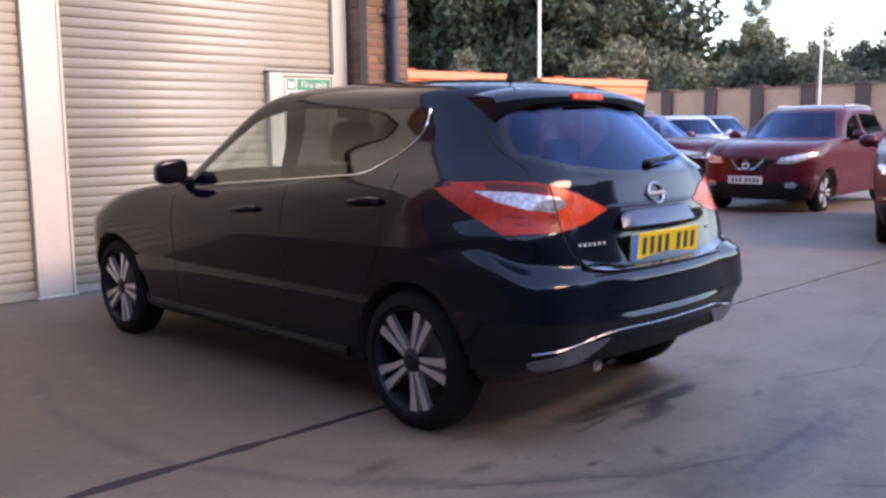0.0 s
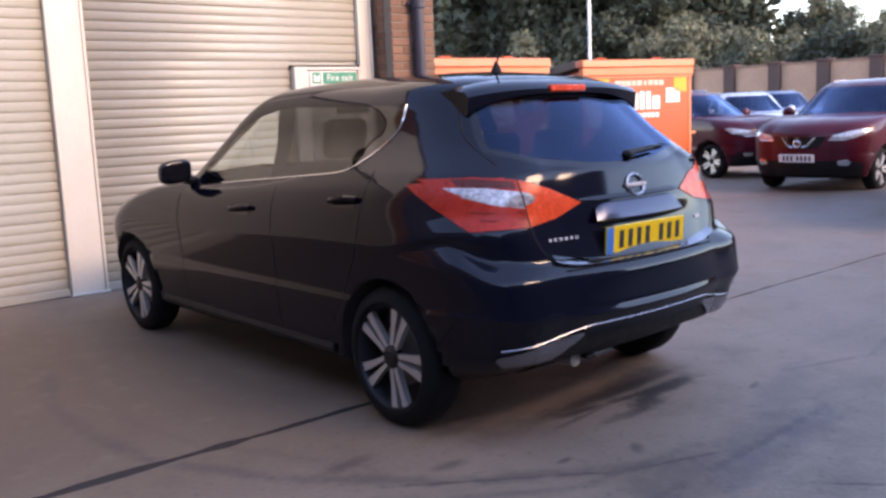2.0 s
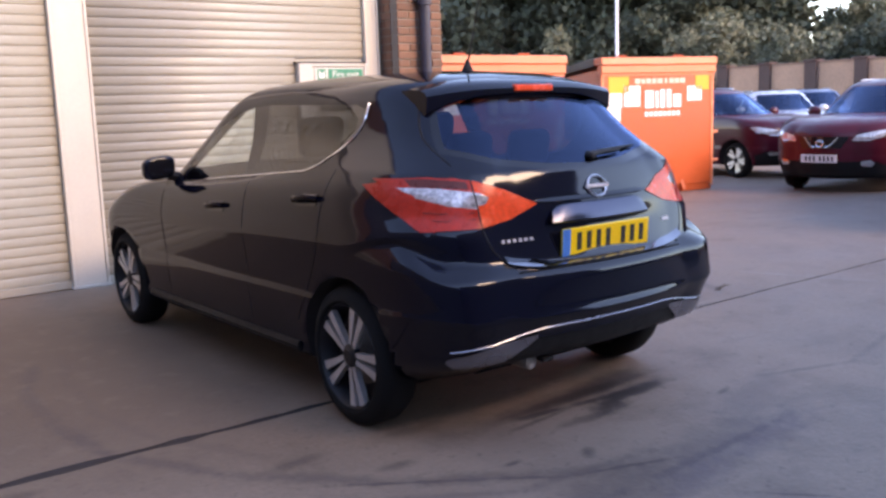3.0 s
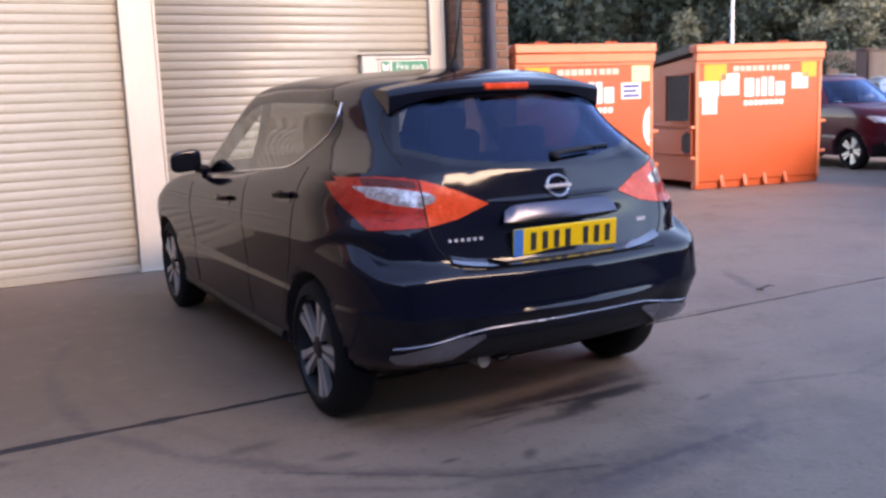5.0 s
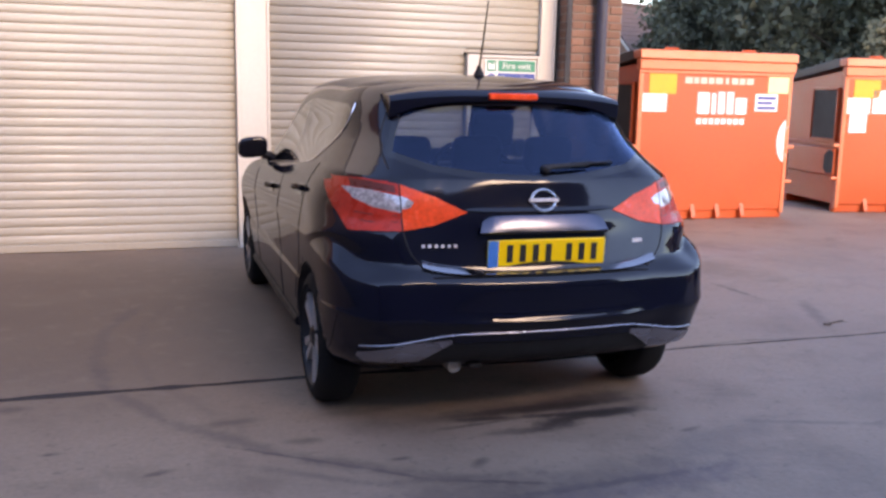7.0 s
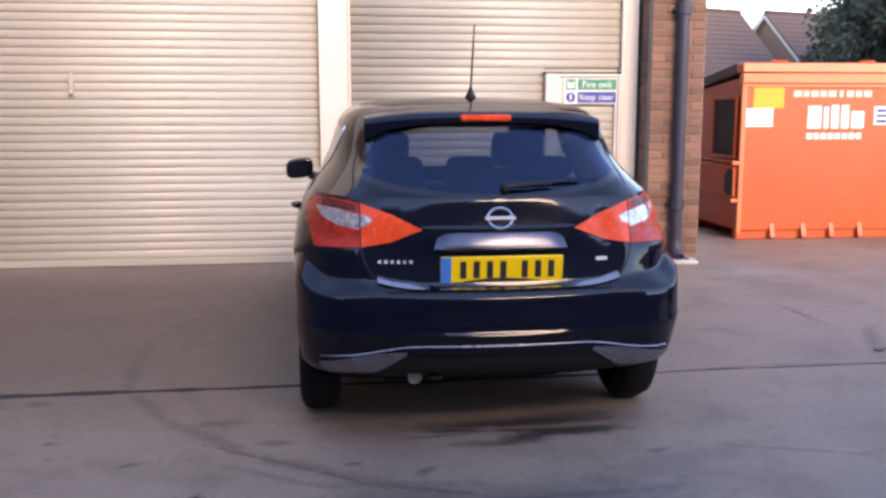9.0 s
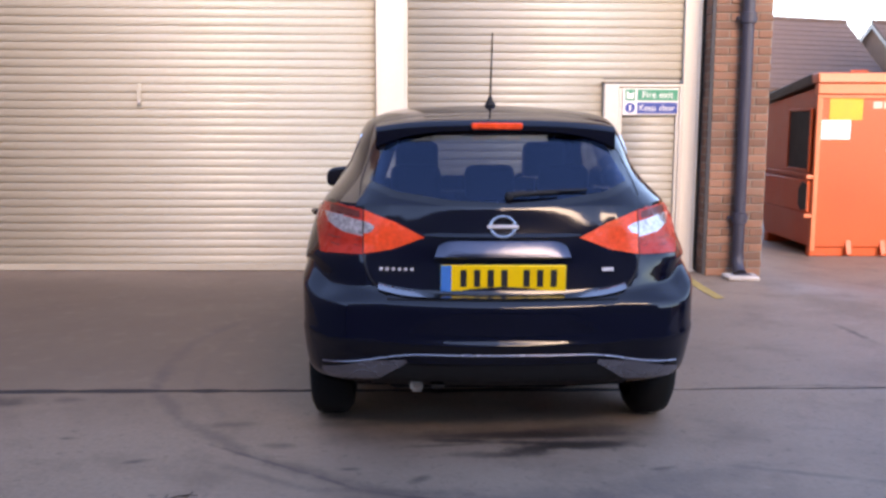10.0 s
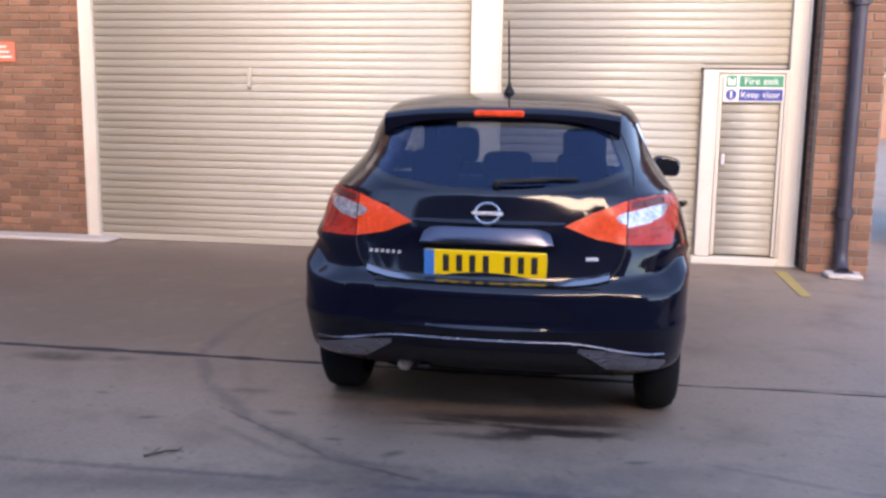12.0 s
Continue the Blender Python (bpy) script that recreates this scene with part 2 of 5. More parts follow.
M_PIPE = mat("dark_cast_iron_paint", (0.030, 0.028, 0.042), 0.5, var=0.3, scale=6, fine=60)
M_CAR = mat("black_car_paint", (0.0022, 0.0028, 0.0085), 0.08, var=0.1, spec=0.0, coat=0.74, coat_rough=0.08, coat_ior=1.5)
M_RED_CAR = mat("dark_red_car_paint", (0.062, 0.003, 0.010), 0.35, var=0.1, spec=0.2, coat=0.3)
M_SILVER_CAR = mat("silver_car_paint", (0.5, 0.5, 0.52), 0.3, metal=0.5, var=0.05, coat=1.0)
M_BLUE_CAR = mat("blue_car_paint", (0.045, 0.06, 0.12), 0.3, metal=0.2, var=0.1, coat=1.0)
M_PLASTIC = mat("black_plastic", (0.008, 0.008, 0.009), 0.6, spec=0.25, var=0.2, scale=20, fine=200)
M_GLOSS_BLACK = mat("gloss_black_trim", (0.006, 0.006, 0.008), 0.08, var=0.1)
M_DIFF = mat("silver_grey_bumper_trim", (0.18, 0.18, 0.21), 0.24, metal=0.7, var=0.04, coat=0.4)
M_CHROME = mat("chrome", (0.82, 0.83, 0.85), 0.12, metal=1.0, var=0.04)
M_BADGE = mat("badge_chrome", (0.50, 0.51, 0.53), 0.25, metal=1.0, var=0.04)
# silver tone imitating the sky's glint on a glossy black lip
M_LIP_GLINT = mat("tailgate_lip_sky_glint", (0.30, 0.30, 0.315), 0.12, metal=1.0, var=0.05)
M_GARNISH = mat("satin_chrome_garnish", (0.062, 0.066, 0.085), 0.16, metal=1.0, var=0.06)
M_STEEL = mat("sooty_steel", (0.16, 0.15, 0.14), 0.5, metal=0.6, var=0.3)
M_TYRE = mat("tyre_rubber", (0.009, 0.009, 0.009), 0.9, spec=0.2, var=0.3, scale=8, fine=90, bump=0.002)
M_RIM = mat("machined_alloy", (0.58, 0.57, 0.57), 0.34, metal=0.7, var=0.1)
M_RIM_DARK = mat("dark_alloy", (0.012, 0.012, 0.014), 0.5, metal=0.3, var=0.1)
M_LAMP_RED = mat("red_lamp_lens", (0.80, 0.065, 0.018), 0.22, var=0.25, scale=16, spec=0.3)
M_LAMP_DEEP = mat("deep_red_lamp_lens", (0.46, 0.026, 0.012), 0.28, var=0.25, scale=18, fine=80, spec=0.3)
M_LAMP_CLEAR = mat("clear_lamp_lens", (0.42, 0.39, 0.39), 0.14, metal=0.4, var=0.7, scale=34, fine=80, coat=1.0)
M_LAMP_AMBER = mat("dark_lamp_bezel", (0.12, 0.022, 0.016), 0.3, var=0.3, scale=20, spec=0.3)
M_YELLOW = mat("yellow_plate", (0.90, 0.53, 0.008), 0.35, var=0.04)
M_EUBLUE = mat("blue_plate_band", (0.008, 0.16, 0.45), 0.35, var=0.05)
M_INK = mat("black_print", (0.012, 0.011, 0.012), 0.5, var=0.1)
M_FABRIC = mat("dark_seat_fabric", (0.035, 0.036, 0.042), 0.9, var=0.2, scale=12, fine=160, bump=0.002)
M_ORANGE = mat("orange_skip_paint", (0.54, 0.080, 0.018), 0.45, var=0.10, scale=2.5, fine=30, dirt=0.22, dirt_color=(0.45, 0.07, 0.025))
# near black that paints the shaded inside of openings on solid plates
M_OPENING_SHADE = mat("painted_opening_shade", (0.02, 0.017, 0.018), 0.7, var=0.3)
# lit copy of the skip orange: strong light on lips and edges as paler colour
M_ORANGE_LIT = mat("lit_orange_skip_paint", (0.74, 0.20, 0.09), 0.5, var=0.10, scale=3, fine=30, dirt=0.25, dirt_color=(0.5, 0.10, 0.04))
M_STICKER_CREAM = mat("cream_sticker", (0.72, 0.56, 0.30), 0.5, var=0.1, scale=10)
M_LID = mat("dark_plastic_lid", (0.06, 0.042, 0.036), 0.6, var=0.2)
M_STICKER = mat("white_sticker", (0.70, 0.65, 0.60), 0.5, var=0.08, scale=10)
M_FADED = mat("faded_white_print", (0.74, 0.44, 0.34), 0.5, var=0.15, scale=10)
M_STICKER_YELLOW = mat("yellow_sticker", (0.70, 0.33, 0.02), 0.5, var=0.08, scale=10)
M_STICKER_GREY = mat("grey_print", (0.45, 0.42, 0.42), 0.6, var=0.3, scale=30)
M_GREEN = mat("green_sign", (0.01, 0.22, 0.12), 0.4, var=0.06)
M_BLUE = mat("blue_sign", (0.02, 0.05, 0.22), 0.4, var=0.06)
M_RED_SIGN = mat("red_sign", (0.62, 0.16, 0.10), 0.5, var=0.06)
M_ROAD_YELLOW = mat("worn_yellow_line", (0.34, 0.235, 0.07), 0.8, var=0.35, scale=14, dirt=0.9, dirt_color=(0.15, 0.12, 0.10))
M_BARK = mat("bark", (0.07, 0.05, 0.035), 0.95, var=0.4, scale=5, fine=50, bump=0.02)
M_LEAF = mat("dark_leaves", (0.050, 0.062, 0.040), 0.8, var=0.3, scale=0.5, fine=6, island=0.25)
M_LEAF_LIGHT = mat("olive_leaves", (0.135, 0.135, 0.085), 0.8, var=0.3, scale=0.6, fine=6, island=0.35)
M_POST = mat("galvanised_post", (0.5, 0.5, 0.52), 0.45, metal=0.6, var=0.1)
M_ROOF = mat("brown_roof_tiles", (0.11, 0.07, 0.06), 0.85, var=0.25, scale=3, fine=14, bump=0.02)
M_HOUSE = mat("house_brick", (0.30, 0.16, 0.11), 0.9, var=0.2, scale=2, fine=20)
M_KERB = mat("pale_concrete", (0.42, 0.37, 0.33), 0.85, var=0.15, scale=5, fine=60, bump=0.003)
G_CAR = glass_mat("privacy_glass", (0.11, 0.115, 0.12), front=0.06)
# blue gloss colour paints a bluer sky into the reflection
G_REAR = glass_mat("rear_glass", (0.20, 0.225, 0.26), gloss=(0.38, 0.62, 1.0), front=0.062)
G_LIGHT = glass_mat("clear_car_glass", (0.80, 0.86, 0.84))


# ---- mesh helpers ----
def to_ob(name, bm, material, parent=None, label="", smooth=True, angle=40):
    me = bpy.data.meshes.new(name)
    bm.normal_update()
    for f in bm.faces:
        f.smooth = smooth
    if smooth:
        for e in bm.edges:
            if len(e.link_faces) == 2 and e.calc_face_angle(0) > radians(angle):
                e.smooth = False
    bm.to_mesh(me)
    bm.free()
    for m in (material if isinstance(material, (list, tuple)) else [material]):
        me.materials.append(m)
    ob = new(name, me)
    if parent is not None:
        ob.parent = parent
    if label:
        ob["label"] = label
    return ob


def part(name, bm, material, parent, label="", smooth=True):
    return to_ob(name, bm, material, parent, label, smooth)


def thing(name, at, label, category, group="", kind="", turn=0.0):
    e = new(name)
    e.matrix_basis = pose(*at, 0, 0, turn)
    return tagged(e, label, category, group, kind)


def box(lo, hi, bevel=0.0, bm=None, segs=1):
    own = bm if bm is not None else bmesh.new()
    c = [(a + b) / 2 for a, b in zip(lo, hi)]
    s = [abs(b - a) for a, b in zip(lo, hi)]
    r = bmesh.ops.create_cube(own, size=1.0, matrix=Matrix.Translation(c) @ Matrix.Diagonal((*s, 1)))
    if bevel:
        es = list({e for v in r["verts"] for e in v.link_edges})
        bmesh.ops.bevel(own, geom=es, offset=bevel, segments=segs, affect="EDGES", profile=0.5)
    return own


def tube(points, radius, sides=8, bm=None, closed=False, taper=None):
    """A round bar along a line of points."""
    own = bm if bm is not None else bmesh.new()
    pts = [Vector(p) for p in points]
    rings = []
    n = len(pts)
    for i, p in enumerate(pts):
        a = pts[(i - 1) % n] if (closed or i) else pts[i]
        b = pts[(i + 1) % n] if (closed or i < n - 1) else pts[i]
        q = (b - a).to_track_quat("Z", "Y")
        r = radius * (taper[i] if taper else 1)
        rings.append([own.verts.new(p + q @ Vector((r * math.cos(t), r * math.sin(t), 0))) for t in (2 * math.pi * k / sides for k in range(sides))])
    for i in range(n if closed else n - 1):
        A, B = rings[i], rings[(i + 1) % n]
        for k in range(sides):
            own.faces.new((A[k], A[(k + 1) % sides], B[(k + 1) % sides], B[k]))
    if not closed:
        own.faces.new(rings[0][::-1]); own.faces.new(rings[-1])
    return own


def lathe(profile, axis="X", sides=32, bm=None, centre=(0, 0, 0), caps=True):
    """Turns a profile of (along the axis, radius) round an axis."""
    own = bm if bm is not None else bmesh.new()
    rings = []
    for a, r in profile:
        ring = []
        for k in range(sides):
            t = 2 * math.pi * k / sides
            c, s = r * math.cos(t), r * math.sin(t)
            p = {"X": (a, c, s), "Y": (c, a, s), "Z": (c, s, a)}[axis]
            ring.append(own.verts.new(Vector(p) + Vector(centre)))
        rings.append(ring)
    for A, B in zip(rings, rings[1:]):
        for k in range(sides):
            own.faces.new((A[k], A[(k + 1) % sides], B[(k + 1) % sides], B[k]))
    if caps:
        own.faces.new(rings[0]); own.faces.new(rings[-1])
    bmesh.ops.recalc_face_normals(own, faces=own.faces)
    return own


def prism(outline, lo, hi, axis="y", bm=None, bevel=0.0):
    """An outline of 2D points drawn out along an axis."""
    own = bm if bm is not None else bmesh.new()
    def at(p, d):
        return {"x": (d, p[0], p[1]), "y": (p[0], d, p[1]), "z": (p[0], p[1], d)}[axis]
    A = [own.verts.new(at(p, lo)) for p in outline]
    B = [own.verts.new(at(p, hi)) for p in outline]
    fs = [own.faces.new(A), own.faces.new(B)]
    for k in range(len(outline)):
        fs.append(own.faces.new((A[k], A[(k + 1) % len(A)], B[(k + 1) % len(A)], B[k])))
    bmesh.ops.recalc_face_normals(own, faces=fs)
    if bevel:
        bmesh.ops.bevel(own, geom=list({e for f in fs for e in f.edges}), offset=bevel, segments=1, affect="EDGES")
    return own


def words(name, text, size, m, material, parent, label="", depth=0.001):
    """Raised lettering: the text's plane is x, z of m, facing -y."""
    cu = bpy.data.curves.new(name, "FONT")
    cu.body, cu.size, cu.align_x, cu.align_y, cu.extrude = text, size, "CENTER", "CENTER", depth
    tmp = bpy.data.objects.new(name, cu)
    scene.collection.objects.link(tmp)
    me = bpy.data.meshes.new_from_object(tmp.evaluated_get(bpy.context.evaluated_depsgraph_get()))
    bpy.data.objects.remove(tmp)
    me.transform(Matrix.Rotation(radians(90), 4, "X"))
    me.materials.clear(); me.materials.append(material)
    ob = new(name, me)
    ob.parent = parent
    ob.matrix_basis = m
    if label:
        ob["label"] = label
    return ob


# ---- ground ----
def ramp(v, lo, hi):
    t = min(max((v - lo) / (hi - lo), 0.0), 1.0)
    return t * t * (3 - 2 * t)


def ground_z(x, y):
    """The yard falls by a hand's breadth towards the skips and rises again beyond them."""
    return -0.05 * ramp(x, 6.3, 7.2) * (1 - ramp(x, 17, 24)) * ramp(y, 4.8, 7.0) * (1 - ramp(y, 13, 20))


def build_ground():
    """One sheet to the horizon; a sunk slab joint runs along the building."""
    bm = bmesh.new()
    xs = [-600, -120, -40, -12, -6] + [-3 + 0.12 * i for i in range(110)] + [11, 12, 14, 17, 18.5, 20, 22, 24, 40, 120, 600]
    ys = [-600, -120, -30, -8, -2, 0.5, 2, 3.0, 3.172, 3.180, 3.192, 3.200, 3.4, 4.5, 4.8, 5.4, 6.0, 6.6, 7, 9, 12, 13, 15, 17, 20, 40, 120, 600]
    rnd = random.Random(4)
    wob, grid = 0.0, []
    for x in xs:
        wob = 0.8 * wob + rnd.uniform(-0.006, 0.006)
        half = rnd.uniform(1.2, 2.8) * (0.35 if x > 4.3 else 1.0)
        col = []
        for y in ys:
            if 3.17 <= y <= 3.205:
                mid = 3.186 + wob + 0.004 * (x - 2)
                col.append(bm.verts.new((x, mid + (y - 3.186) * half, -0.02 if 3.175 < y < 3.195 else 0.0)))
            else:
                col.append(bm.verts.new((x, y, ground_z(x, y))))
        grid.append(col)
    for A, B in zip(grid, grid[1:]):
        for j in range(len(ys) - 1):
            f = bm.faces.new((A[j], B[j], B[j + 1], A[j + 1]))
            f.material_index = 1 if 3.171 < ys[j] < 3.199 else 0
    bmesh.ops.recalc_face_normals(bm, faces=bm.faces)
    return tagged(to_ob("ground", bm, [M_GROUND, M_SILT], smooth=False), "brown grey stained concrete yard with a cracked slab joint", "ground", kind="structure")


build_ground()

# ---- building ----
WALL = 7.14  # front of the shutters
TOP = 6.9


def slat_mesh(length, pitch=0.0765):
    """One curved shutter slat, from x 0 to length, its foot at z 0."""
    bm = bmesh.new()
    prof = [(0.001, 0.0), (-0.0050, 0.008), (-0.0085, 0.026), (-0.0080, 0.050), (-0.004, 0.068), (0.003, pitch), (0.012, pitch), (0.012, 0.0)]
    A = [bm.verts.new((0, y, z)) for y, z in prof]
    B = [bm.verts.new((length, y, z)) for y, z in prof]
    for k in range(len(prof)):
        bm.faces.new((A[k], A[(k + 1) % len(A)], B[(k + 1) % len(A)], B[k]))
    bm.faces.new(A); bm.faces.new(B)
    bmesh.ops.recalc_face_normals(bm, faces=bm.faces)
    for f in bm.faces:
        f.smooth = True
    me = bpy.data.meshes.new("slat")
    bm.to_mesh(me); bm.free()
    me.materials.append(M_SHUTTER)
    return me


def shutter(name, x0, x1, z0, z1, label, skip=None):
    """A roller shutter of single slats with a foot rail. skip: an opening x0, z1 kept free for the wicket door."""
    sh = thing(name, (x0, WALL, 0), label, "roller shutter", kind="structure")
    pitch = 0.0765
    full = slat_mesh(x1 - x0)
    short = slat_mesh(skip[0] - x0) if skip else None
    n = int((z1 - z0) / pitch)
    for i in range(n):
        z = z0 + i * pitch
        ob = new("slat", short if skip and z < skip[1] else full)
        ob.parent = sh
        ob.location = (0, 0.02 + 0.0012 * math.sin(i * 2.3), z)
    part("foot_rail", box((0.0, -0.005, 0.005), ((skip[0] if skip else x1) - x0, 0.035, z0), 0.004), M_SHUTTER, sh)
    part("backing_sheet", box((0, 0.035, z0), ((skip[0] if skip else x1) - x0, 0.05, z1)), M_SHUTTER, sh)
    if skip:
        part("backing_sheet", box((skip[0] - x0, 0.035, skip[1] + 0.01), (x1 - x0, 0.05, z1)), M_SHUTTER, sh)
    return sh


shutter("shutter_west", -1.225, 2.62, 0.07, 3.6, "cream painted steel roller shutter, closed, slightly dented")
shutter("shutter_east", 2.91, 5.49, 0.07, 3.6, "cream painted steel roller shutter with a wicket door in it", skip=(4.75, 1.76))

dent = thing("shutter_catch", (0.42, WALL - 0.012, 1.66), "small grey catch on the cream shutter", "catch")
part("plate", box((-0.02, -0.008, -0.10), (0.02, 0.01, 0.10), 0.006), M_SHUTTER, dent)
part("knob", lathe([(-0.03, 0.012), (-0.012, 0.016), (0.0, 0.016)], "Y", 12, centre=(0, 0, -0.07)), M_STICKER_GREY, dent)


def frame_post(name, x0, x1, proud, label):
    """A painted steel door post with folded edges."""
    t = thing(name, (x0, WALL, 0), label, "door frame", kind="structure")
    w = x1 - x0
    part("web", box((0.012, -proud + 0.012, 0), (w - 0.012, 0.12, 3.7)), M_WHITE, t)
    part("flange", box((0, -proud, 0), (0.022, 0.10, 3.7), 0.004), M_WHITE, t)
    part("flange", box((w - 0.022, -proud, 0), (w, 0.10, 3.7), 0.004), M_WHITE, t)
    part("foot_plate", box((-0.01, -proud - 0.015, 0), (w + 0.01, 0.02, 0.02), 0.004), M_WHITE, t)
    return t


frame_post("trim_centre_post", 2.62, 2.91, 0.03, "white painted steel post between the two shutters")
frame_post("trim_west_jamb", -1.365, -1.225, 0.035, "white painted steel jamb beside the brick wall")
frame_post("trim_east_jamb", 5.49, 5.65, 0.03, "white painted steel jamb beside the brick pier")

# wicket door
wk = thing("door_1", (4.75, WALL, 0), "closed cream slatted wicket door set in the shutter", "door", kind="structure")
part("frame_side", box((0.0, -0.05, 0.075), (0.135, 0.04, 1.775), 0.006), M_WHITE, wk)
part("frame_side", box((0.715, -0.035, 0.075), (0.738, 0.04, 1.775), 0.004), M_WHITE, wk)
part("frame_head", box((0.135, -0.035, 1.745), (0.715, 0.04, 1.775), 0.004), M_WHITE, wk)
part("sill", box((-0.03, -0.055, 0.0), (0.74, 0.05, 0.073), 0.006), M_WHITE, wk)
part("leaf_stile", box((0.142, -0.022, 0.085), (0.172, 0.03, 1.74), 0.004), M_WHITE, wk)
part("leaf_stile", box((0.685, -0.022, 0.085), (0.71, 0.03, 1.74), 0.004), M_WHITE, wk)
leaf_me = slat_mesh(0.513)
for i in range(21):
    ob = new("slat", leaf_me)
    ob.parent, ob.location = wk, (0.172, 0.012, 0.09 + i * 0.0765)
part("leaf_head", box((0.172, -0.02, 1.70), (0.685, 0.03, 1.74), 0.003), M_WHITE, wk)
part("lock", box((0.19, -0.03, 0.92), (0.225, 0.0, 1.02), 0.005), M_STICKER_GREY, wk, "small grey lock plate")
part("lead_flashing", box((-0.02, -0.03, 1.777), (0.74, 0.03, 1.79), 0.003), M_PLASTIC, wk)

sg = thing("safety_sign", (4.93, WALL - 0.018, 1.49), "white safety sign with green and blue bands, screwed to the door", "sign")
part("board", box((0, -0.006, 0), (0.525, 0.004, 0.245), 0.002), M_STICKER, sg)
part("green_band", box((0.135, -0.010, 0.132), (0.515, -0.006, 0.235)), M_GREEN, sg)
part("blue_band", box((0.135, -0.010, 0.012), (0.515, -0.006, 0.115)), M_BLUE, sg)
part("pictogram", box((0.02, -0.009, 0.132), (0.115, -0.006, 0.235)), M_GREEN, sg)
part("pictogram_arrow", prism([(0.035, 0.15), (0.10, 0.15), (0.10, 0.22), (0.075, 0.19), (0.035, 0.22)], -0.012, -0.009), M_STICKER, sg)
part("round_symbol", lathe([(-0.010, 0.048), (-0.006, 0.048)], "Y", 24, centre=(0.068, 0, 0.064)), M_BLUE, sg)
part("symbol_bar", box((0.060, -0.013, 0.035), (0.076, -0.010, 0.093), 0.002), M_STICKER, sg)
words("lettering", "Fire", 0.088, pose(0.245, -0.0115, 0.183), M_STICKER, sg)
words("lettering", "exit", 0.088, pose(0.405, -0.0115, 0.183), M_STICKER, sg)
words("lettering", "Keep", 0.076, pose(0.232, -0.0115, 0.063), M_STICKER, sg)
words("lettering", "clear", 0.076, pose(0.415, -0.0115, 0.063), M_STICKER, sg)

# walls
def wall_box(name, lo, hi, material, label):
    return tagged(to_ob(name, box(lo, hi), material, smooth=False), label, "wall", kind="structure")


wall_west = wall_box("wall_west", (-9.0, WALL + 0.04, 0), (-1.365, WALL + 0.35, TOP), M_MORTAR, "red brown brick wall of the workshop")
wall_box("wall_lintel", (-1.365, WALL + 0.0, 3.7), (5.72, WALL + 0.3, TOP), M_WHITE, "white lintel over the shutters")
wall_pier = wall_box("wall_pier", (5.695, 6.865, 0), (6.215, WALL + 0.4, TOP), M_MORTAR, "red brick pier at the building's corner")
# recessed strip; its dark brown carries the recess's shade as colour
wall_box("wall_return", (5.65, WALL + 0.03, 0), (5.695, WALL + 0.3, TOP), M_RECESS_SHADE, "recessed wall strip between jamb and pier, its shade put into the colour")
wall_east = wall_box("wall_east", (6.0, WALL + 0.4, 0), (6.22, 20.0, TOP), M_MORTAR, "brick side wall of the workshop")
wall_box("wall_back", (-9.0, 19.8, 0), (6.0, 20.0, TOP), M_MORTAR, "plain back wall of the workshop")
wall_box("wall_far_west", (-9.0, WALL + 0.35, 0), (-8.8, 19.8, TOP), M_MORTAR, "plain side wall of the workshop")
tagged(to_ob("ceiling", box((-9.2, WALL - 0.05, TOP), (6.4, 20.2, TOP + 0.2)), M_PIPE, smooth=False), "flat workshop roof with a dark edge", "roof", kind="structure")

# unseen walls, added to hold back sun and sky and darken the car's reflections
wall_box("wall_unseen_south", (-3.1, -8.2, 0), (1.8, -7.6, 7.5), M_YARD_WALL, "plain dark unseen wall added behind the yard to block sun")
wall_box("wall_unseen_south_east", (1.8, -8.2, 0), (12.5, -7.6, 7.1), M_YARD_WALL, "plain dark unseen wall added behind the yard to block sun")
wall_box("wall_unseen_east_low", (12.5, -8.1, 0), (26.0, -7.8, 2.4), M_YARD_WALL, "low dark unseen wall added to close the yard")
wall_box("wall_unseen_west", (-3.1, -7.6, 0), (-2.8, WALL + 0.04, 5.2), M_YARD_WALL, "plain dark unseen wall added to shade the yard's west side")

kerb = thing("kerb", (-9, 6.84, 0), "pale concrete plinth strip at the wall's foot", "kerb", kind="structure")
part("strip", box((0, 0, 0.0), (8.0, 0.335, 0.035), 0.012), M_KERB, kerb)

# drain pipe on the pier
dp = thing("drain_pipe", (5.968, 6.79, 0), "dark cast iron drain pipe fixed to the brick pier", "drain pipe")
part("pipe", tube([(0, 0, 0.16), (0, 0, TOP - 0.05)], 0.052, 16), M_PIPE, dp)
for z in (0.55, 2.35, 4.0):
    part("collar", lathe([(z - 0.05, 0.056), (z - 0.045, 0.068), (z + 0.045, 0.068), (z + 0.05, 0.056)], "Z", 16), M_PIPE, dp)
    part("bracket", box((-0.09, 0.02, z - 0.015), (0.09, 0.075, z + 0.015), 0.004), M_PIPE, dp)
part("shoe", tube([(0, 0, 0.22), (0, -0.005, 0.15), (0.0, -0.05, 0.08), (0, -0.10, 0.045)], 0.055, 14), M_PIPE, dp)
gully = thing("drain_surround", (5.968, 6.66, 0), "small pale concrete drain surround at the pier's foot", "drain")
part("rim", prism([(-0.15, -0.11), (0.13, -0.13), (0.16, 0.10), (0.0, 0.13), (-0.16, 0.10)], 0.0, 0.045, "z", bevel=0.014), M_KERB, gully)
part("grating", box((-0.08, -0.05, 0.046), (0.08, 0.06, 0.052), 0.002), M_PIPE, gully)

# red notice on the brick wall
rs = thing("wall_notice", (-2.40, WALL + 0.012, 1.80), "small pale red notice screwed to the brick wall", "sign")
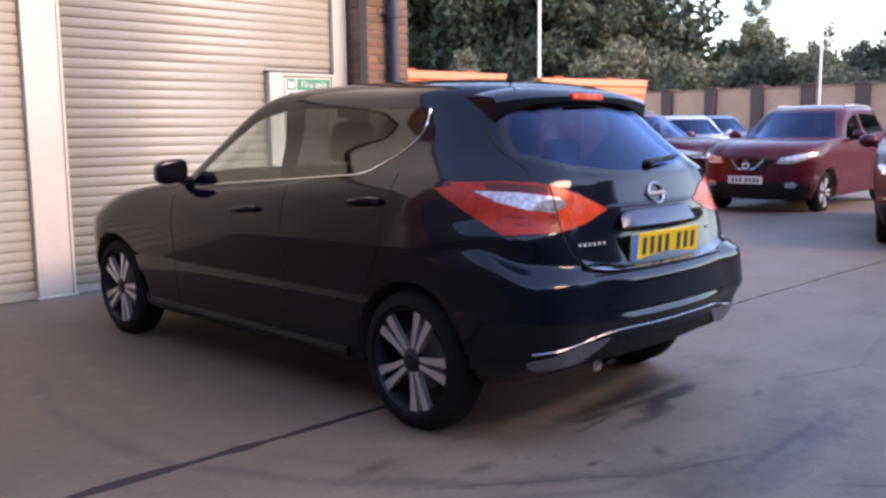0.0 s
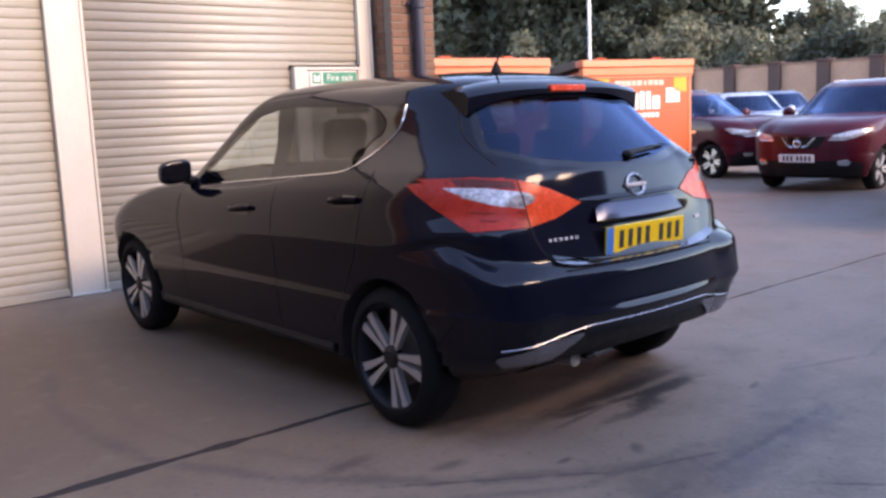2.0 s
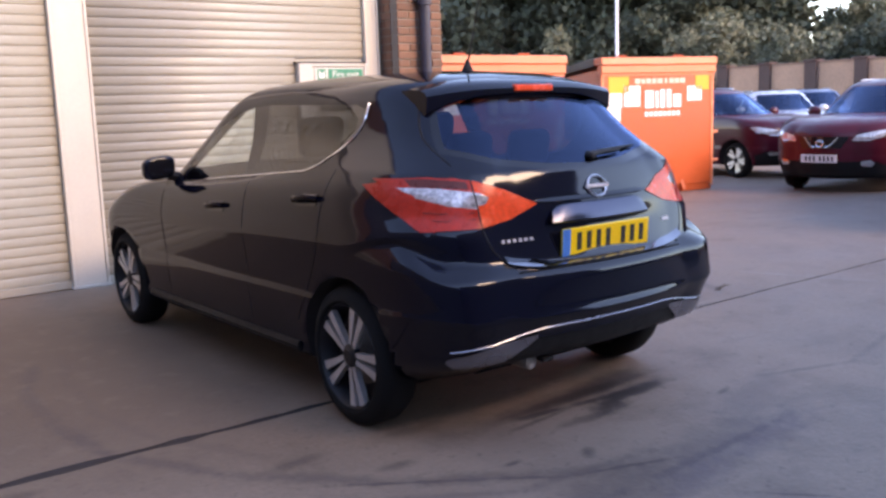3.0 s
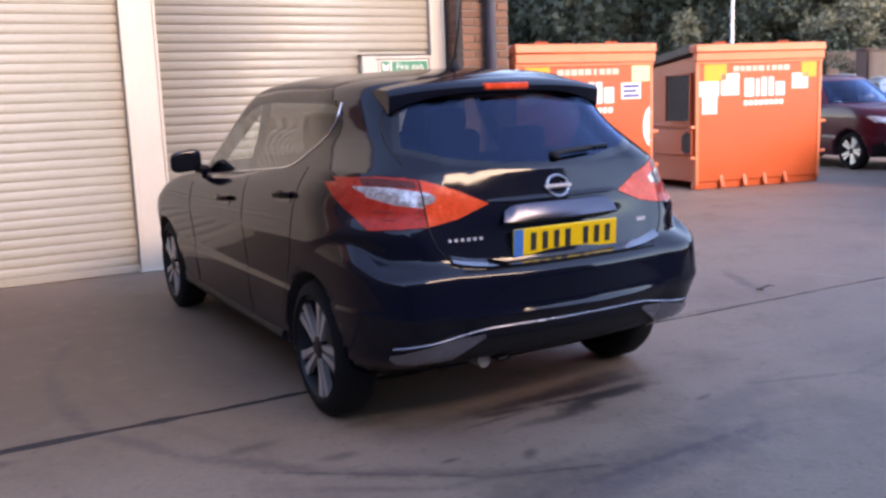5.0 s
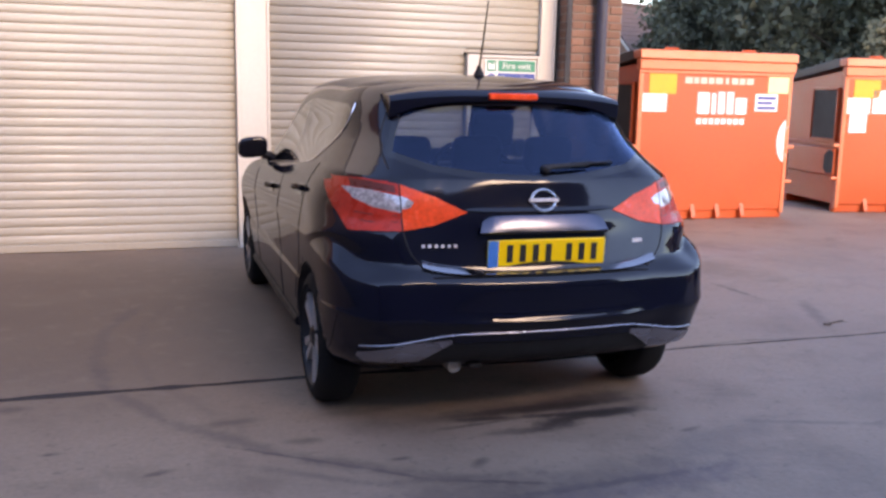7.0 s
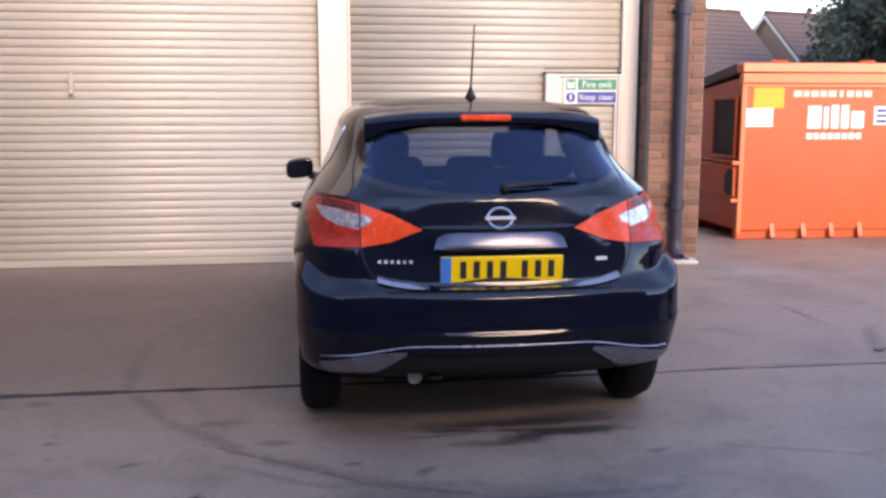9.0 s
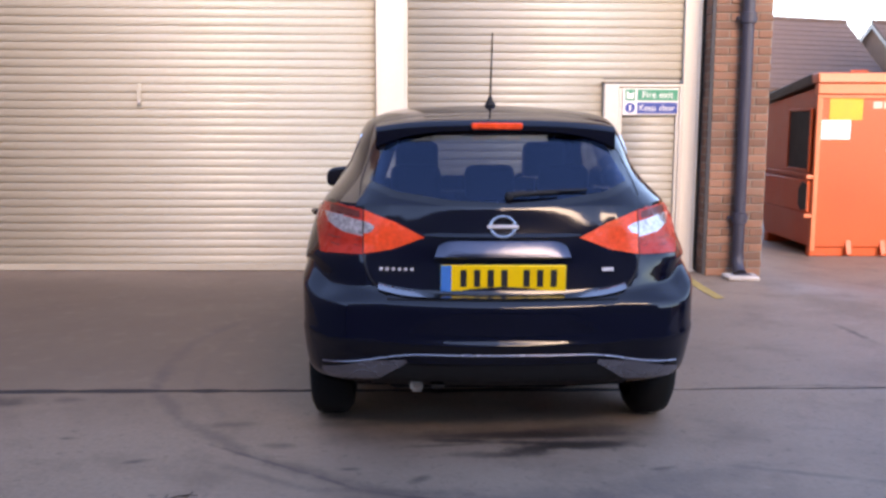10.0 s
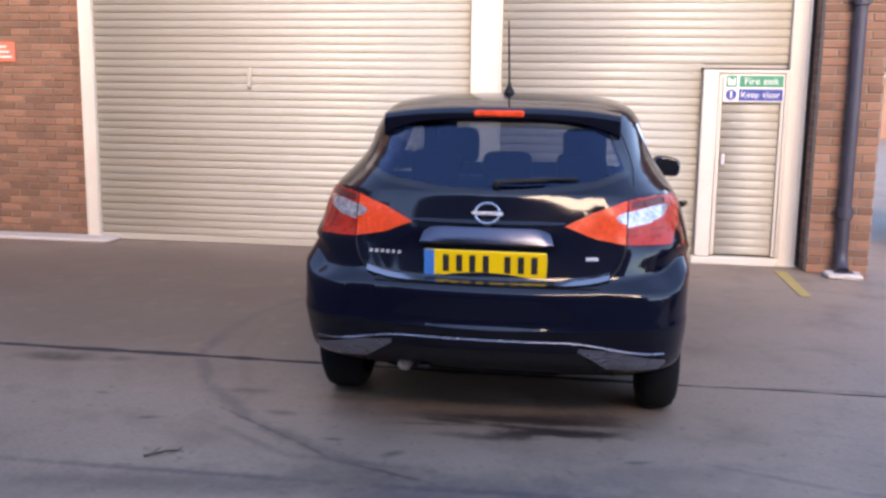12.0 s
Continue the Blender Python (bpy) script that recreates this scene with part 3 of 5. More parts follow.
part("board", box((0, -0.006, 0), (0.29, 0.012, 0.20), 0.002), M_RED_SIGN, rs)
for i in range(3):
    part("print_bar", box((0.03, -0.009, 0.04 + 0.05 * i), (0.26 - 0.03 * i, -0.006, 0.06 + 0.05 * i)), M_STICKER, rs)

# yellow bay line
yl = thing("bay_line", (5.47, 5.72, 0), "worn yellow painted bay line on the concrete", "road marking", kind="structure")
part("paint", prism([(-0.04, 0.0), (0.045, 0.03), (0.05, 1.1), (-0.045, 1.13)], 0.004, 0.006, "z"), M_ROAD_YELLOW, yl)


def brick_mesh(lx, ly, lz):
    bm = box((0, 0, 0), (lx, ly, lz), 0.005)
    me = bpy.data.meshes.new("brick")
    bm.to_mesh(me); bm.free()
    me.materials.append(M_BRICK)
    return me


# ---- cars ----
from mathutils.bvhtree import BVHTree


def lerp_table(table, x):
    """Smooth reading of (x, value) rows."""
    if x <= table[0][0]:
        return table[0][1]
    for (x0, v0), (x1, v1) in zip(table, table[1:]):
        if x <= x1:
            t = (x - x0) / (x1 - x0)
            t = t * t * (3 - 2 * t)
            return v0 + (v1 - v0) * t
    return table[-1][1]


def ring_points(r):
    """Half an outline in plan at one level, from the rear's middle round the side to the front's middle."""
    W, R, F = r["W"], r["R"], r["F"]
    bR, bF = r.get("bR", 0.05), r.get("bF", 0.12)
    cx, cy = r.get("cR", (0.34, 0.42))
    dx, dy = r.get("cF", (0.45, 0.55))
    cx, dx = min(cx, W * 0.95), min(dx, W * 0.95)
    pts = []
    xe = W - cx
    for i in range(11):
        x = xe * i / 11
        pts.append((x, R + bR * (x / max(xe, 1e-4)) ** 2))
    for i in range(13):
        a = math.pi / 2 * i / 12
        k = r.get("kR", 2.0)
        pts.append((xe + cx * math.sin(a) ** (2 / k), R + bR + cy * (1 - max(math.cos(a), 0) ** (2 / k))))
    y0, y1 = R + bR + cy, F - bF - dy
    for i in range(1, 40):
        t = i / 40
        pts.append((W + r.get("swell", 0.0) * math.sin(math.pi * t), y0 + (y1 - y0) * t))
    xe = W - dx
    for i in range(11):
        a = math.pi / 2 * i / 10
        pts.append((xe + dx * math.cos(a), y1 + dy * math.sin(a)))
    for i in range(1, 11):
        x = xe * (1 - i / 10)
        pts.append((x, F - bF * (x / max(xe, 1e-4)) ** 2))
    return [(x, y, lerp_table(r["z"], y)) for x, y in pts]


def shell(rings, steps=4):
    """A closed car body through a stack of outlines, smooth from level to level."""
    base = [np.array(ring_points(r)) for r in rings]
    levels = []
    for i in range(len(base) - 1):
        p0, p1, p2, p3 = base[max(i - 1, 0)], base[i], base[i + 1], base[min(i + 2, len(base) - 1)]
        for s in range(steps):
            t = s / steps
            ta, tb = rings[i].get("ten", 0.5), rings[i + 1].get("ten", 0.5)
            m1, m2 = (p2 - p0) * ta, (p3 - p1) * tb
            levels.append((2 * t**3 - 3 * t**2 + 1) * p1 + (t**3 - 2 * t**2 + t) * m1 + (-2 * t**3 + 3 * t**2) * p2 + (t**3 - t**2) * m2)
    levels.append(base[-1])
    bm = bmesh.new()
    grid = []
    for L in levels:
        n = len(L)
        right = [bm.verts.new((max(p[0], 0), p[1], p[2])) for p in L]
        left = [right[0]] + [bm.verts.new((-p[0], p[1], p[2])) for p in L[1:-1]] + [right[-1]]
        grid.append(right + left[-2:0:-1])
    for A, B in zip(grid, grid[1:]):
        n = len(A)
        for k in range(n):
            bm.faces.new((A[k], A[(k + 1) % n], B[(k + 1) % n], B[k]))
    for ring, dz in ((grid[0], 0.0), (grid[-1], 0.004)):
        c = sum((v.co for v in ring), Vector()) / len(ring)
        c.z += dz
        mid = bm.verts.new(c)
        for k in range(len(ring)):
            bm.faces.new((ring[k], ring[(k + 1) % len(ring)], mid))
    bmesh.ops.recalc_face_normals(bm, faces=bm.faces)
    return bm


def cut_wells(bm, wells, radius, depth, half):
    """Sinks round wheel wells into the body's sides."""
    me = bpy.data.meshes.new("tmp_body")
    bm.to_mesh(me); bm.free()
    me.materials.append(M_CAR); me.materials.append(M_PLASTIC)
    ob = new("tmp_body", me)
    cb = bmesh.new()
    for y in wells:
        for s in (-1, 1):
            lathe([(s * (half - depth), radius), (s * (half + 0.2), radius)], "X", 56, cb, (0, y, 0.304))
    bmesh.ops.recalc_face_normals(cb, faces=cb.faces)
    for f in cb.faces:
        f.material_index = 1
    cm = bpy.data.meshes.new("tmp_wells")
    cb.to_mesh(cm); cb.free()
    cm.materials.append(M_CAR); cm.materials.append(M_PLASTIC)
    co = new("tmp_wells", cm)
    mod = ob.modifiers.new("wells", "BOOLEAN")
    mod.operation, mod.object, mod.solver = "DIFFERENCE", co, "EXACT"
    out = bmesh.new()
    res = bpy.data.meshes.new_from_object(ob.evaluated_get(bpy.context.evaluated_depsgraph_get()))
    out.from_mesh(res)
    bpy.data.objects.remove(ob); bpy.data.objects.remove(co)
    return out


class Cutter:
    """Cuts convex fields out of a car body, seen from the side ('x') or from the rear or front ('y')."""

    def __init__(self, bm):
        self.bm = bm
        self.key = bm.faces.layers.int.new("field")
        self.count = 0
        self.names = []

    def field(self, poly, axis, keep):
        """poly: convex outline as (y, z) for axis 'x' or (x, z) for axis 'y'. keep(centre, normal): which faces may take part."""
        bm = self.bm
        c2 = Vector((sum(p[0] for p in poly) / len(poly), sum(p[1] for p in poly) / len(poly)))
        lo = [min(p[i] for p in poly) - 0.12 for i in (0, 1)]
        hi = [max(p[i] for p in poly) + 0.12 for i in (0, 1)]
        i0 = 1 if axis == "x" else 0

        def near(f):
            c = f.calc_center_median()
            return lo[0] < c[i0] < hi[0] and lo[1] < c[2] < hi[1] and keep(c, f.normal)
        planes = []
        for a, b in zip(poly, poly[1:] + poly[:1]):
            d = Vector((b[0] - a[0], b[1] - a[1]))
            nrm = Vector((d.y, -d.x)).normalized()
            if nrm.dot(c2 - Vector(a)) > 0:
                nrm = -nrm
            co = (0, a[0], a[1]) if axis == "x" else (a[0], 0, a[1])
            no = (0, nrm.x, nrm.y) if axis == "x" else (nrm.x, 0, nrm.y)
            planes.append((Vector(co), Vector(no)))
        for co, no in planes:
            fs = [f for f in bm.faces if near(f)]
            geom = list({v for f in fs for v in f.verts}) + list({e for f in fs for e in f.edges}) + fs
            bmesh.ops.bisect_plane(bm, geom=geom, dist=1e-5, plane_co=co, plane_no=no)
        self.count += 1
        for f in bm.faces:
            if near(f):
                c = f.calc_center_median()
                if all((c - co).dot(no) < 1e-5 for co, no in planes):
                    f[self.key] = self.count
        return self.count

    def take(self, ids, name, material, parent, label="", push=0.0, rest=False):
        """The faces of these fields as a part of their own, with the whole body's normals."""
        ids = {ids} if isinstance(ids, int) else set(ids)
        vmap, verts, norms, faces, mats = {}, [], [], [], []
        for f in self.bm.faces:
            if f[self.key] in ids:
                idx = []
                for v in f.verts:
                    if v.index not in vmap:
                        vmap[v.index] = len(verts)
                        verts.append(v.co + v.normal * push); norms.append(v.normal.copy())
                    idx.append(vmap[v.index])
                faces.append(idx); mats.append(f.material_index)
        me = bpy.data.meshes.new(name)
        me.from_pydata(verts, [], faces)
        for m in (material if isinstance(material, (list, tuple)) else [material]):
            me.materials.append(m)
        if isinstance(material, (list, tuple)):
            me.polygons.foreach_set("material_index", mats)
        me.polygons.foreach_set("use_smooth", [True] * len(faces))
        if isinstance(material, (list, tuple)):
            me.set_sharp_from_angle(angle=radians(15))
            keep = me.attributes["sharp_edge"].data if "sharp_edge" in me.attributes else []
            for e, k in zip(me.edges, keep):  # crisp only round the rear window's foot
                if k.value and max(me.vertices[v].co.z for v in e.vertices) < 1.0:
                    k.value = False
        if not isinstance(material, (list, tuple)):
            me.normals_split_custom_set_from_vertices([tuple(n) for n in norms])
        ob = new(name, me)
        ob.parent = parent
        if label:
            ob["label"] = label
        return ob


def wheel(car, x, y, start=68, size=0.955, r=0.318, w=0.205):
    """A tyre with its alloy rim: five pairs of machined spokes over a dark barrel."""
    s = 1 if x > 0 else -1
    wh = new("wheel")
    wh.parent, wh.matrix_basis = car, pose(x, y, r * size, 0, 0, 0 if s > 0 else 180) @ Matrix.Scale(size, 4)
    part("tyre", lathe([(-w, 0.238), (-w + 0.004, 0.272), (-w + 0.025, 0.303), (-w + 0.055, r), (-0.055, r), (-0.022, 0.305), (-0.004, 0.272), (0, 0.252), (-0.006, 0.242), (-0.02, 0.238), (-w, 0.238)], "X", 48, caps=False), M_TYRE, wh)
    rim = part("rim", lathe([(-0.15, 0.237), (-0.012, 0.2385), (-0.006, 0.234), (-0.014, 0.229), (-0.12, 0.220), (-0.13, 0.1), (-0.13, 0.02)], "X", 40, caps=False), M_RIM_DARK, wh)
    for k in range(5):
        a0 = 2 * math.pi * k / 5 + radians(start)
        for d in (-1, 1):
            bm = bmesh.new()
            pr = [(0.055, 0.011), (0.13, 0.0135), (0.229, 0.0215)]
            lay = []
            for rad, hw in pr:
                ang = a0 + d * (0.28 if rad < 0.1 else 0.19 if rad < 0.2 else 0.175)
                c, t = Vector((0, math.cos(ang), math.sin(ang))), Vector((0, -math.sin(ang), math.cos(ang)))
                xo = -0.022 + 0.004 * (rad / 0.21)
                lay.append([bm.verts.new(c * rad + t * q + Vector((xx, 0, 0))) for q, xx in ((-hw, xo), (hw, xo), (hw * 0.9, xo - 0.03), (-hw * 0.9, xo - 0.03))])
            for A, B in zip(lay, lay[1:]):
                for q in range(4):
                    bm.faces.new((A[q], A[(q + 1) % 4], B[(q + 1) % 4], B[q]))
            bm.faces.new(lay[0]); bm.faces.new(lay[-1])
            bmesh.ops.recalc_face_normals(bm, faces=bm.faces)
            part("spoke", bm, M_RIM, rim, smooth=False)
    part("hub_cap", lathe([(-0.05, 0.054), (-0.022, 0.052), (-0.014, 0.034), (-0.010, 0.03), (-0.010, 0.004)], "X", 24), M_RIM_DARK, rim)
    part("brake_disc", lathe([(-0.10, 0.14), (-0.09, 0.14)], "X", 24), M_STEEL, rim)
    return wh


HERO_RINGS = [
    dict(W=0.74, R=-0.25, F=3.25, z=[(-1, 0.26), (3.6, 0.20)]),
    dict(W=0.832, R=-0.48, F=3.42, z=[(-1, 0.285), (0, 0.235), (3.6, 0.22)], ten=0.35, kR=2.4),
    dict(W=0.856, R=-0.68, F=3.50, z=[(-1, 0.345), (3.6, 0.36)], ten=0.3, kR=2.6),
    dict(W=0.866, R=-0.728, F=3.53, z=[(-1, 0.46), (3.6, 0.45)], ten=0.3, kR=2.7),
    dict(W=0.868, R=-0.759, F=3.53, z=[(-0.8, 0.506), (-0.55, 0.545), (0, 0.52), (3.6, 0.49)], ten=0.15, kR=2.8),
    dict(W=0.863, R=-0.7465, bR=0.038, F=3.53, z=[(-0.8, 0.531), (-0.55, 0.568), (0, 0.55), (3.6, 0.52)], ten=0.15, cR=(0.34, 0.41), kR=2.8),
    dict(W=0.873, R=-0.742, F=3.53, z=[(-0.8, 0.656), (-0.64, 0.682), (-0.42, 0.745), (0, 0.68), (3.6, 0.60)], ten=0.15, cR=(0.37, 0.47), kR=2.9),
    dict(W=0.880, R=-0.708, F=3.50, z=[(-0.8, 0.702), (-0.55, 0.742), (-0.36, 0.815), (0, 0.75), (3.6, 0.68)], ten=0.2, cR=(0.42, 0.60), kR=2.1),
    dict(W=0.883, R=-0.666, bR=0.05, F=3.42, z=[(-1, 0.81), (-0.4, 0.850), (0, 0.80), (2.2, 0.78), (3.6, 0.74)], ten=0.4, cR=(0.38, 0.52), kR=2.1),
    dict(W=0.866, R=-0.662, bR=0.062, F=3.25, z=[(-1, 0.905), (0.2, 0.92), (2.2, 0.87), (3.6, 0.80)], ten=0.25, cR=(0.39, 0.60), kR=2.1),
    dict(W=0.838, R=-0.635, F=2.95, z=[(-1, 0.985), (0.2, 1.01), (2.2, 0.935), (3.0, 0.90)], ten=0.5, cR=(0.39, 0.64), kR=2.2),
    dict(W=0.792, R=-0.610, F=2.40, z=[(-1, 1.07), (0.2, 1.085), (1.6, 0.985), (2.5, 0.995)], ten=0.06, cR=(0.38, 0.62), bF=0.25, cF=(0.30, 0.30), kR=2.3),
    dict(W=0.706, R=-0.455, F=2.06, z=[(-1, 1.215), (0.2, 1.21), (2.3, 1.18)], ten=0.5, cR=(0.36, 0.70), bF=0.2, cF=(0.24, 0.24), kR=2.3),
    dict(W=0.648, R=-0.265, F=1.72, z=[(-1, 1.365), (0.2, 1.375), (0.9, 1.385), (2.0, 1.345)], ten=0.5, cR=(0.30, 0.55), bF=0.14, cF=(0.20, 0.22), kR=2.2),
    dict(W=0.572, R=-0.175, F=1.54, z=[(-1, 1.425), (0.2, 1.450), (0.9, 1.462), (2.0, 1.42)], ten=0.5, cR=(0.26, 0.4), bF=0.12, cF=(0.22, 0.22)),
    dict(W=0.41, R=-0.03, F=1.34, z=[(-1, 1.465), (0.2, 1.484), (0.7, 1.497), (2.0, 1.46)], ten=0.5, cR=(0.2, 0.25), bF=0.1, cF=(0.2, 0.2)),
    dict(W=0.16, R=0.20, F=1.10, z=[(-1, 1.492), (0.7, 1.508), (2.0, 1.49)], ten=0.5, cR=(0.1, 0.1), bF=0.05, cF=(0.1, 0.1)),
]


class Skin:
    """Finds the place of a car body's skin from the side or the rear."""

    def __init__(self, bm):
        self.tree = BVHTree.FromBMesh(bm)

    def side(self, s, y, z, out=0.0):
        hit, n, _, _ = self.tree.ray_cast(Vector((s * 3, y, z)), Vector((-s, 0, 0)))
        return hit + n * out if hit else Vector((s * 0.8, y, z))

    def rear(self, x, z, out=0.0, d=1):
        hit, n, _, _ = self.tree.ray_cast(Vector((x, -4 * d, z)), Vector((0, d, 0)))
        return hit + n * out if hit else Vector((x, -0.6 * d, z))

    def top(self, x, y, out=0.0):
        hit, n, _, _ = self.tree.ray_cast(Vector((x, y, 4)), Vector((0, 0, -1)))
        return hit + n * out


def dense(points, step=0.04):
    """More points along a line, rounded at its corners."""
    pts = [Vector(p) for p in points]
    out = []
    for a, b in zip(pts, pts[1:]):
        n = max(1, int((b - a).length / step))
        out += [a.lerp(b, i / n) for i in range(n)]
    out.append(pts[-1])
    for _ in range(3):
        out = [out[0]] + [(out[i - 1] + 2 * out[i] + out[i + 1]) / 4 for i in range(1, len(out) - 1)] + [out[-1]]
    return out


def side_line(skin, s, pts, out=0.0):
    return [skin.side(s, p[0], p[1], out) for p in dense([Vector((a, b)) for a, b in pts])]


def rear_line(skin, pts, out=0.0):
    return [skin.rear(p[0], p[1], out) for p in dense([Vector((a, b)) for a, b in pts])]


def patch_on(skin, outline, out, thick, kind="rear", s=1):
    """A flat-edged plate that lies on the skin: outline as (x, z) or (y, z)."""
    bm = bmesh.new()
    get = (lambda p, o: skin.rear(p[0], p[1], o)) if kind == "rear" else (lambda p, o: skin.side(s, p[0], p[1], o))
    A = [bm.verts.new(get(p, out)) for p in outline]
    B = [bm.verts.new(get(p, out - thick)) for p in outline]
    bm.faces.new(A); bm.faces.new(B[::-1])
    for k in range(len(A)):
        bm.faces.new((A[k], A[(k + 1) % len(A)], B[(k + 1) % len(A)], B[k]))
    bmesh.ops.recalc_face_normals(bm, faces=bm.faces)
    return bm


def mirrored(poly, s):
    return [(s * x, z) for x, z in poly]


def seat(car, x, y, rear=False):
    """A car seat's back with its headrest, as seen above the belt line."""
    st = new("seat_back")
    st.parent = car
    st.matrix_basis = pose(x, y, 0.0)
    w = 0.25
    b = box((-w, -0.06, 0.38), (w, 0.06, 0.98 if rear else 1.02), 0.05, segs=3)
    bmesh.ops.rotate(b, verts=b.verts, cent=(0, 0, 0.4), matrix=Matrix.Rotation(radians(14), 3, "X"))
    part("cushion", b, M_FABRIC, st)
    h = box((-0.125, -0.05, 1.05 if rear else 1.12), (0.125, 0.05, 1.23 if rear else 1.33), 0.045, segs=3)
    bmesh.ops.rotate(h, verts=h.verts, cent=(0, 0, 0.4), matrix=Matrix.Rotation(radians(12), 3, "X"))
    part("headrest", h, M_FABRIC, st)
    for q in (-0.05, 0.05):
        zz = 1.0
        part("headrest_bar", tube([(q, -0.12, zz - 0.05), (q, -0.15, zz + 0.14)], 0.007, 6), M_CHROME, st)
    return st


def hero_car(at):
    car = thing("hatchback_car", at, "black five door hatchback with alloy wheels, nose to the shutter", "car")
    bm = cut_wells(shell(HERO_RINGS), (0.0, 2.70), 0.338, 0.30, 0.884)
    bm.normal_update()
    skin = Skin(bm)
    cut = Cutter(bm)
    fields = {}
    rear = lambda c, n: c.y < 0.15 and n.y < 0.25
    for s in (-1, 1):
        side = (lambda s: lambda c, n: c.x * s > 0.3 and n.x * s > 0.15)(s)
        fields["front_glass", s] = cut.field([(1.74, 0.985), (1.76, 1.06), (1.52, 1.255), (1.29, 1.335), (1.11, 1.365), (1.02, 1.036)], "x", side)
        fields["pillar", s] = cut.field([(1.02, 1.036), (0.90, 1.046), (0.95, 1.375), (1.11, 1.365)], "x", side)
        fields["rear_glass", s] = cut.field([(0.90, 1.046), (0.40, 1.080), (0.31, 1.100), (0.16, 1.190), (0.085, 1.262), (0.085, 1.335), (0.16, 1.358), (0.95, 1.375)], "x", side)
        fields["front_door", s] = cut.field([(1.95, 0.30), (0.90, 0.30), (0.90, 1.043), (1.95, 0.965)], "x", side)
        fields["rear_door", s] = cut.field([(0.885, 0.30), (0.40, 0.33), (0.15, 0.72), (0.13, 1.092), (0.885, 1.043)], "x", side)
    gl = [(-0.60, 1.155), (-0.46, 1.104), (-0.22, 1.072), (0, 1.063), (0.22, 1.072), (0.46, 1.104), (0.60, 1.155), (0.50, 1.375), (-0.50, 1.375)]
    fields["tail_glass"] = cut.field(gl, "y", rear)
    pane = [(-0.570, 1.172), (-0.44, 1.128), (-0.21, 1.097), (0, 1.089), (0.21, 1.097), (0.44, 1.128), (0.570, 1.172), (0.480, 1.366), (-0.480, 1.366)]
    fields["tail_pane"] = cut.field(pane, "y", rear)
    lamp_in = [(0.325, 0.945), (0.45, 1.005), (0.582, 1.052), (0.582, 0.872), (0.46, 0.893)]
    lamp_out = [(0.588, 1.053), (0.70, 1.067), (0.79, 1.060), (0.787, 0.99), (0.772, 0.90), (0.745, 0.866), (0.588, 0.871)]
    clear_in = [(0.535, 0.985), (0.560, 1.000), (0.582, 1.006), (0.582, 0.955), (0.55, 0.962)]
    clear_out = [(0.588, 1.006), (0.66, 1.020), (0.748, 1.022), (0.748, 0.988), (0.68, 0.958), (0.588, 0.943)]
    for s in (-1, 1):
        lampf = (lambda s: lambda c, n: c.y < 0.05 and c.x * s > 0.1 and n.y < 0.3)(s)
        fields["lamp_in", s] = cut.field(mirrored(lamp_in, s), "y", lampf)
        fields["lamp_out", s] = cut.field(mirrored(lamp_out, s), "y", lampf)
        wrap = (lambda s: lambda c, n: c.x * s > 0.62 and n.x * s > 0.3 and c.y < 0.0)(s)
        fields["lamp_side", s] = cut.field([(-0.12, 1.036), (-0.30, 1.058), (-0.50, 1.062), (-0.50, 0.864), (-0.455, 0.864)], "x", wrap)
        fields["clear_side", s] = cut.field([(-0.30, 1.026), (-0.36, 1.028), (-0.47, 1.024), (-0.47, 0.980), (-0.42, 0.985)], "x", wrap)
        fields["bezel", s] = cut.field(mirrored([(0.60, 1.046), (0.70, 1.060), (0.745, 1.060), (0.745, 1.030), (0.60, 1.018)], s), "y", lampf)
        fields["clear_in", s] = cut.field(mirrored(clear_in, s), "y", lampf)
        fields["clear_out", s] = cut.field(mirrored(clear_out, s), "y", lampf)
    # lower bumper: silver grey trim that dips at both ends, black between
    low = lambda c, n: c.y < -0.2 and c.z < 0.6
    fields["strip_mid"] = cut.field([(-0.40, 0.425), (0.40, 0.425), (0.40, 0.463), (-0.40, 0.463)], "y", low)
    for s in (-1, 1):
        lows = (lambda s: lambda c, n: c.y < -0.25 and c.z < 0.6 and c.x * s > 0.2 and n.z > -0.6 and n.y < 0)(s)
        fields["strip_end", s] = cut.field(mirrored([(0.40, 0.463), (0.40, 0.425), (0.55, 0.328), (0.62, 0.318), (0.71, 0.325), (0.765, 0.37), (0.76, 0.412), (0.57, 0.428)], s), "y", lows)
    fields["diffuser"] = cut.field([(-0.56, 0.27), (0.56, 0.27), (0.55, 0.328), (0.40, 0.425), (-0.40, 0.425), (-0.55, 0.328)], "y", low)
    fields["screen"] = cut.field([(-0.60, 1.03), (0.60, 1.03), (0.45, 1.40), (-0.45, 1.40)], "y", lambda c, n: c.y > 0.9 and n.y > 0.2)
    bm.normal_update()
    bm.verts.index_update()
    T = cut.take
    T(0, "body", [M_CAR, M_PLASTIC], car)
    for s in (-1, 1):
        door = T(fields["front_door", s], "front_door", M_CAR, car, "black front door")
        T(fields["front_glass", s], "window", G_LIGHT, door, "clear side window")
        rd = T(fields["rear_door", s], "rear_door", M_CAR, car, "black rear door")
        T(fields["rear_glass", s], "window", G_CAR, rd, "tinted side window")
        T(fields["pillar", s], "pillar_trim", M_GLOSS_BLACK, car)
        for y, z in ((1.19, 0.872), (0.265, 0.955)):
            dd = door if y > 1 else rd
